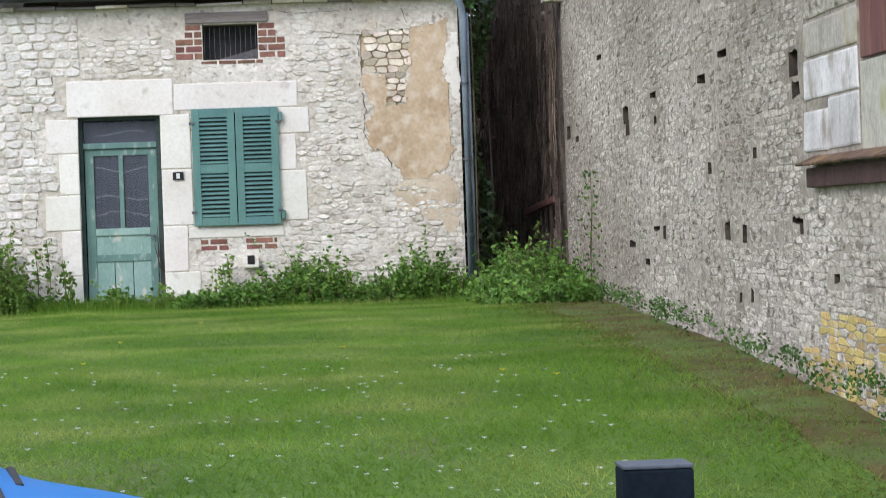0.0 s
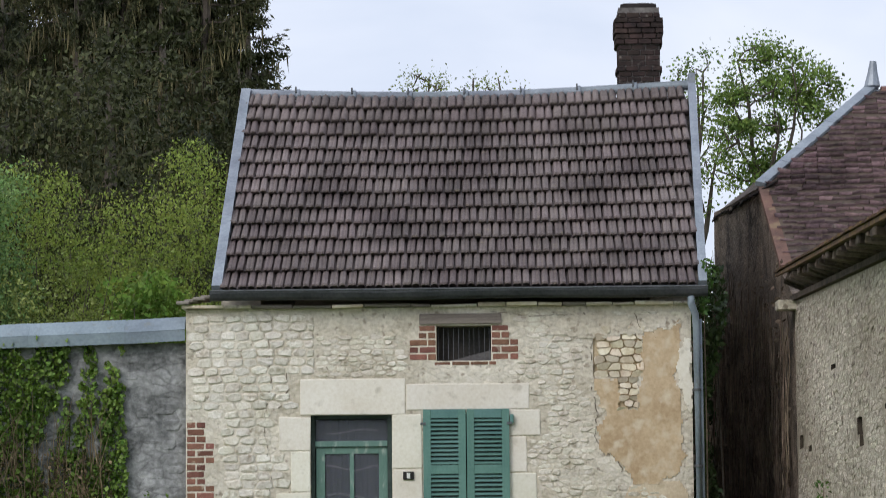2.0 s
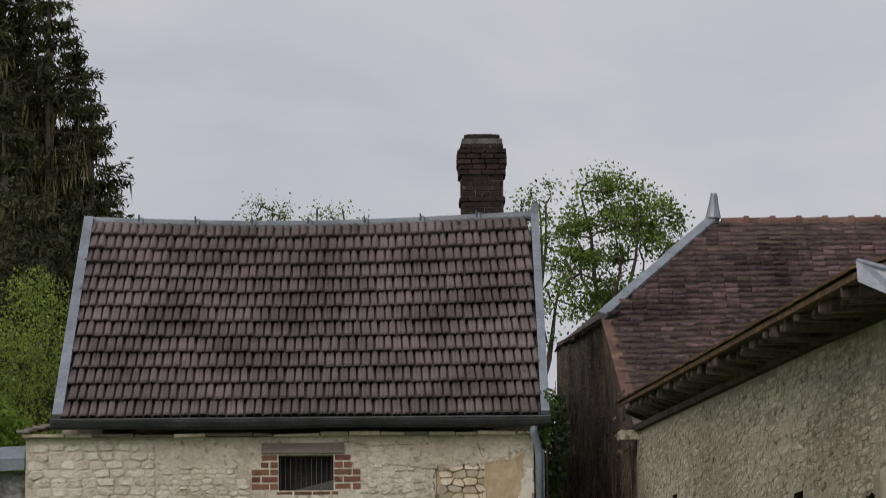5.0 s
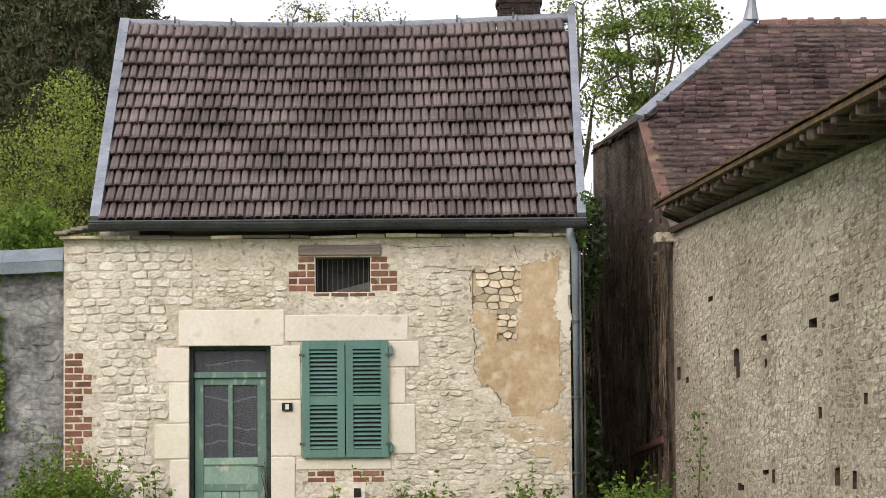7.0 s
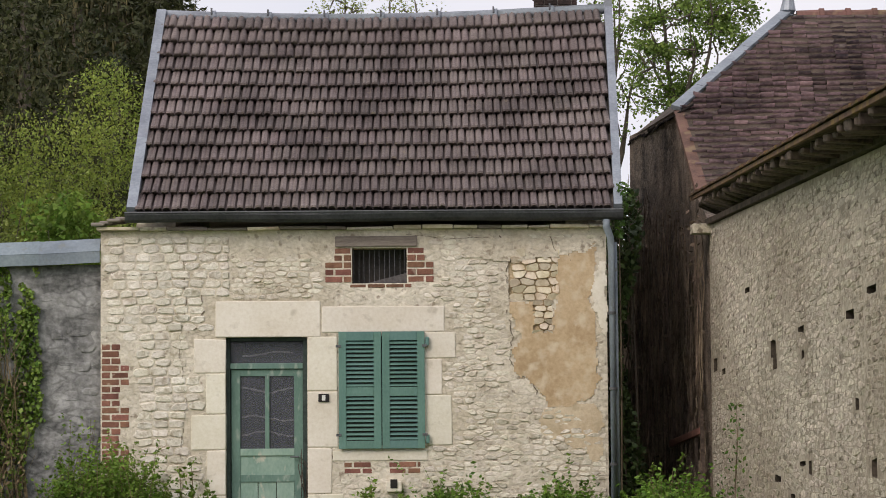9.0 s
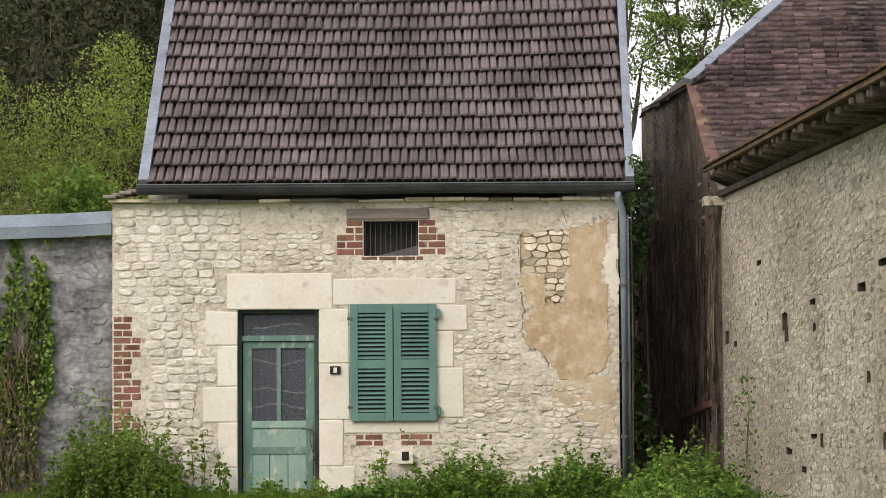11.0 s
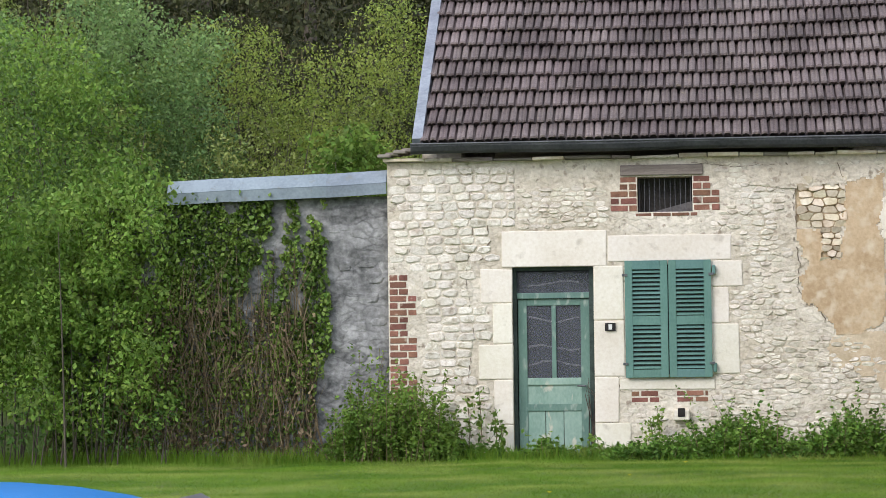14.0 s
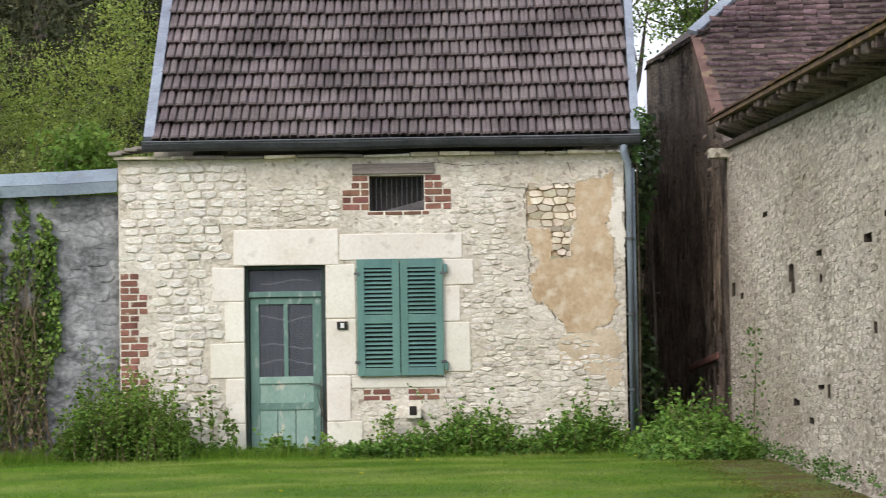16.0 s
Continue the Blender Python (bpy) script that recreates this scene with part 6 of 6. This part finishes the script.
for i, (sx, sy, top_) in enumerate(((-9.1, 60, 18.9), (-8.05, 60, 17.3), (-7.0, 61, 16.1), (-7.55, 61.5, 16.4), (-8.6, 61, 17.7), (-6.35, 60, 15.6), (-5.85, 61, 14.3), (-5.45, 60, 12.9), (-11.2, 62, 20.0), (-13.0, 61, 20.5), (-15.0, 62, 20.5),
                                    (-6.9, 57, 12.5), (-8.6, 57, 13.5), (-10.4, 57, 14.0), (-12.2, 57, 14.5), (-5.3, 56.5, 10.2), (-14.2, 57, 15), (-16.4, 58, 16), (-9.4, 53, 11.0), (-7.4, 53, 10.4), (-11.6, 53, 11.5), (-13.6, 53, 12.0))):
    g = float(ground_z(sx, sy)) - 0.2
    spruce(sx, sy, top_ - g, 1.35 + 0.06 * (top_ - g), 100 + i)


# ---- broadleaved trees behind the roofs ----
def tree(x, y, middle, radii, n_clusters, per, size, material, seed, label, cluster=(0.10, 0.24), limbs=7):
    """A tapered trunk, limbs that rise into the crown, twigs to each cluster of leaves, with gaps between the clusters."""
    r = np.random.default_rng(seed)
    t = empty("tree", label, "tree")
    bm = bmesh.new()
    z0 = float(ground_z(x, y)) - 0.1
    mx, mz = middle
    fork = Vector((x, y, z0 + (mz - radii[2] * 0.9 - z0) * 0.85))
    tube(bm, [(x, y, z0), (x + 0.05, y, (z0 + fork.z) / 2), fork], [0.16, 0.12, 0.09], 8)
    centres = []
    while len(centres) < n_clusters:
        d = r.uniform(-1, 1, 3)
        if 0.12 < np.dot(d, d) < 1.0 + 0.3 * r.random() and noise.noise(Vector(d * 1.9) + Vector((seed, 0, 0))) > -0.22:
            centres.append(Vector((mx + d[0] * radii[0], y + d[1] * radii[1], mz + d[2] * radii[2])))
    nodes = []
    for i in range(limbs):
        a = 6.283 * i / limbs + r.uniform(-0.3, 0.3)
        end = Vector((mx + math.cos(a) * radii[0] * r.uniform(0.35, 0.75), y + math.sin(a) * radii[1] * 0.6, mz + radii[2] * r.uniform(-0.2, 0.75)))
        pts = [fork.lerp(end, k / 5) + Vector(r.normal(0, 0.06, 3)) * (0 < k < 5) + Vector((0, 0, -0.25 * math.sin(math.pi * k / 5) * radii[2] * 0.4)) for k in range(6)]
        tube(bm, pts, [0.065, 0.055, 0.045, 0.035, 0.024, 0.014], 6)
        nodes += pts[1:]
    for c in centres:
        n_ = min(nodes, key=lambda p: (p - c).length + 0.6 * max(0, p.z - c.z))
        mid = n_.lerp(c, 0.5) + Vector(r.normal(0, 0.07, 3))
        tube(bm, [n_, mid, c], [0.018, 0.012, 0.005], 4)
        nodes.append(mid)
    part("trunk", bm, "bark", t)
    pts, way = [], []
    for c in centres:
        k = int(per * r.uniform(0.4, 1.5))
        d = r.normal(size=(k, 3))
        pts.append(np.array(c) + d * r.uniform(*cluster) * (0.75, 0.75, 0.5))
        way.append(d * 0.4)
    leaf_part("crown", r, np.concatenate(pts), size, material, t, out=np.concatenate(way), droop=0.1, long=1.3)


tree(4.2, 45, (4.22, 7.15), (1.0, 0.9, 1.42), 112, 115, 0.048, "tree_leaf", 203, "leafy green tree with open crown behind the barn")
tree(3.0, 46.5, (3.10, 7.25), (0.52, 0.5, 1.45), 44, 60, 0.046, "tree_leaf", 206, "slender tree with thin open crown of young leaves", limbs=5)
tree(-1.36, 47, (-1.40, 7.7), (0.48, 0.5, 0.74), 46, 34, 0.034, "leaf_olive", 207, "small tree with budding twigs behind the ridge", limbs=6)
tree(-0.4, 47, (-0.40, 7.65), (0.58, 0.5, 0.72), 46, 34, 0.034, "leaf_olive", 209, "small budding tree just above the ridge", limbs=6)
tree(0.34, 47, (0.34, 7.6), (0.14, 0.2, 0.62), 12, 26, 0.034, "leaf_olive", 211, "thin budding sapling just above the ridge", limbs=3)

# ---- the lawn's blades and flowers ----
ng = 460000
x = rg.uniform(-9.5, 3.2, ng)
y = 13.2 + (D - 0.3 - 13.2) * rg.uniform(0, 1, ng) ** 0.9
edge_x = strip_edge(y)
keep = (x < edge_x + rg.normal(0, 0.24, ng)) | (rg.random(ng) < 0.2)
x, y = x[keep], y[keep]
n = len(x)
gz = lawn_z(x, y)
h = rg.uniform(0.0, 0.016, n) * (1 + 1.3 * (y < 21)) * (1 + 0.5 * (y > D - 1.6)) 
a = rg.uniform(0, 6.283, n)
wd = rg.uniform(0.003, 0.008, n)
lean = rg.normal(0, 0.060, (n, 2))
v0 = np.stack([x - np.cos(a) * wd, y - np.sin(a) * wd, gz - 0.015], 1)
v1 = np.stack([x + np.cos(a) * wd, y + np.sin(a) * wd, gz - 0.015], 1)
v2 = np.stack([x + lean[:, 0], y + lean[:, 1], gz + h + 0.012], 1)
grass = link_mesh("grass", mesh_of("grass", np.stack([v0, v1, v2], 1).reshape(-1, 3), np.arange(3 * n).reshape(-1, 3)), "blade")
tagged(grass, "short mown grass blades of the lawn", "grass", kind="stuff")


# dry brown grass over the bare strip, thinning out into the lawn
nd = 90000
y = 13.2 + (D - 1.0 - 13.2) * rg.uniform(0, 1, nd) ** 0.9
x = rg.uniform(-0.6, 3.2, nd)
keep = x > strip_edge(y) + 0.05 - np.abs(rg.normal(0, 0.24, nd))
x, y = x[keep], y[keep]
nd = len(x)
gz, a = lawn_z(x, y), rg.uniform(0, 6.283, nd)
wd = rg.uniform(0.004, 0.010, nd)
v0 = np.stack([x - np.cos(a) * wd, y - np.sin(a) * wd, gz - 0.01], 1)
v1 = np.stack([x + np.cos(a) * wd, y + np.sin(a) * wd, gz - 0.01], 1)
v2 = np.stack([x + rg.normal(0, 0.04, nd), y + rg.normal(0, 0.04, nd), gz + rg.uniform(0.008, 0.026, nd)], 1)
tagged(link_mesh("dry_grass", mesh_of("dry_grass", np.stack([v0, v1, v2], 1).reshape(-1, 3), np.arange(3 * nd).reshape(-1, 3)), "dry_blade"), "flattened dry brown grass along the barn", "grass", kind="stuff")

# taller unmown grass along the walls
nt = 16000
tx = rg.uniform(-8.5, 3.2, nt)
ty = D - 0.15 - np.abs(rg.normal(0, 0.45, nt)) - 0.2 * (tx > 2)
th_ = rg.uniform(0.04, 0.20, nt) * np.where(ty > D - 0.8, 1.0, 0.5)
ta, tw_ = rg.uniform(0, 6.283, nt), rg.uniform(0.004, 0.009, nt)
tz = lawn_z(tx, ty)
tl = rg.normal(0, 0.05, (nt, 2))
v0 = np.stack([tx - np.cos(ta) * tw_, ty - np.sin(ta) * tw_, tz - 0.02], 1)
v1 = np.stack([tx + np.cos(ta) * tw_, ty + np.sin(ta) * tw_, tz - 0.02], 1)
v2 = np.stack([tx + tl[:, 0], ty + tl[:, 1], tz + th_], 1)
tagged(link_mesh("tall_grass", mesh_of("tall_grass", np.stack([v0, v1, v2], 1).reshape(-1, 3), np.arange(3 * nt).reshape(-1, 3)), "blade"), "taller unmown grass along the foot of the walls", "grass", kind="stuff")


def flowers(name, label, count, material, size, x_rng, y_rng):
    fx, fy = rg.uniform(*x_rng, count), rg.uniform(*y_rng, count)
    fz = lawn_z(fx, fy) + 0.03
    out_v, out_f = [], []
    for k in range(5):
        aa = 6.283 * k / 5
        d = np.array([math.cos(aa), math.sin(aa), 0.7])
        e = np.array([-math.sin(aa), math.cos(aa), 0.0])
        c = np.stack([fx, fy, fz], 1)
        out_v.append(np.stack([c, c + (d + e * 0.5) * size, c + (d - e * 0.5) * size], 1).reshape(-1, 3))
    v = np.concatenate(out_v)
    tagged(link_mesh(name, mesh_of(name, v, np.arange(len(v)).reshape(-1, 3)), material), label, "flowers", kind="stuff")


flowers("daisies", "scattered small white daisies in the lawn", 230, "petal", 0.015, (-3.5, 1.8), (13.3, 21))
flowers("dandelions", "a few yellow dandelions in the lawn", 9, "yellow_petal", 0.022, (-3.0, 2.0), (13.5, 31))


# ---- the blue car and the post at the roadside ----
car = empty("car", "bright blue parked car beside the road", "car")
RZ = -0.915
CY = 9.9
secs = [  # x, half width at the sill, belt height, half width at the belt, roof or bonnet height, half width there
    (-4.55, 0.70, 0.75, 0.74, 0.98, 0.62), (-4.35, 0.80, 0.90, 0.80, 1.28, 0.60), (-3.6, 0.84, 0.94, 0.83, 1.47, 0.60), (-2.6, 0.85, 0.94, 0.84, 1.50, 0.62), (-1.92, 0.85, 0.94, 0.84, 1.45, 0.62),
    (-1.04, 0.84, 0.94, 0.83, 1.02, 0.72), (-0.98, 0.84, 0.92, 0.83, 0.965, 0.72), (-0.60, 0.83, 0.85, 0.80, 0.905, 0.68), (-0.25, 0.80, 0.73, 0.76, 0.81, 0.62), (-0.05, 0.72, 0.60, 0.66, 0.66, 0.50),
]
body = bmesh.new()
rings = []
for x, ws, zb, wb, zt, wt in secs:
    prof_ = [(-ws * 0.9, 0.20), (-ws, 0.34), (-wb * 1.01, zb * 0.7), (-wb, zb), (-wt, zt - 0.03), (-wt * 0.6, zt), (0, zt + 0.015), (wt * 0.6, zt), (wt, zt - 0.03), (wb, zb), (wb * 1.01, zb * 0.7), (ws, 0.34), (ws * 0.9, 0.20)]
    rings.append([body.verts.new((x, CY + a, RZ + b)) for a, b in prof_])
for r0, r1 in zip(rings, rings[1:]):
    for i in range(13):
        j = (i + 1) % 13
        body.faces.new((r0[i], r0[j], r1[j], r1[i]))
body.faces.new(rings[0])
body.faces.new(rings[-1])
bmesh.ops.recalc_face_normals(body, faces=body.faces)
bob = part("car_body", body, "car_paint", car, "", True)
sub = bob.modifiers.new("round", "SUBSURF")
sub.levels = sub.render_levels = 2


def panel(name, pts, material, parent):
    return part(name, slab(bmesh.new(), pts, 0.012), material, parent)


panel("windscreen", [(-1.10, CY - 0.66, RZ + 1.055), (-1.10, CY + 0.66, RZ + 1.055), (-1.86, CY + 0.56, RZ + 1.43), (-1.86, CY - 0.56, RZ + 1.43)], "black", car)
for sg in (-1, 1):
    panel("side_window", [(-1.35, CY + sg * 0.845, RZ + 0.94), (-3.9, CY + sg * 0.845, RZ + 0.96), (-3.6, CY + sg * 0.64, RZ + 1.36), (-2.1, CY + sg * 0.64, RZ + 1.34)], "black", car)
    wp = bmesh.new()
    beam(wp, (-0.92, CY + sg * 0.3 - 0.28, RZ + 0.968), (-1.00, CY + sg * 0.3 + 0.25, RZ + 0.985), 0.03, 0.02, 0.004)
    part("wiper", wp, "rubber", car)
    mir = box(bmesh.new(), -1.50, -1.36, CY + sg * 0.98 - 0.08, CY + sg * 0.98 + 0.08, RZ + 0.93, RZ + 1.04, 0.03)
    part("wing_mirror", mir, "car_paint", car)
    hl = bmesh.new()
    bmesh.ops.create_uvsphere(hl, u_segments=16, v_segments=10, radius=1.0)
    bmesh.ops.transform(hl, matrix=Matrix.Translation((-0.34, CY + sg * 0.56, RZ + 0.62)) @ Matrix.Diagonal((0.10, 0.14, 0.085, 1)), verts=hl.verts)
    part("headlight", hl, "glass", car, "", True)
    for wx in (-0.95, -3.62):
        wh = bmesh.new()
        tube(wh, [(wx, CY + sg * 0.66, RZ + 0.305), (wx, CY + sg * 0.68, RZ + 0.305), (wx, CY + sg * 0.84, RZ + 0.305), (wx, CY + sg * 0.86, RZ + 0.305)], [0.27, 0.305, 0.305, 0.27], 28)
        tyre = part("wheel", wh, "rubber", car, "", True)
        rm = bmesh.new()
        tube(rm, [(wx, CY + sg * 0.858, RZ + 0.305), (wx, CY + sg * 0.872, RZ + 0.305)], [0.20, 0.17], 24)
        part("rim", rm, "rim", tyre)
post = empty("bollard", "square dark slate post beside the road", "post")
PX, PY = 1.255, 10.0
part("shaft", box(bmesh.new(), PX - 0.122, PX + 0.122, PY - 0.122, PY + 0.122, -0.93, 0.028, 0.010), "post_paint", post)
part("cap", box(bmesh.new(), PX - 0.123, PX + 0.123, PY - 0.123, PY + 0.123, 0.030, 0.042, 0.004), "post_top", post, "lighter grey top edge")
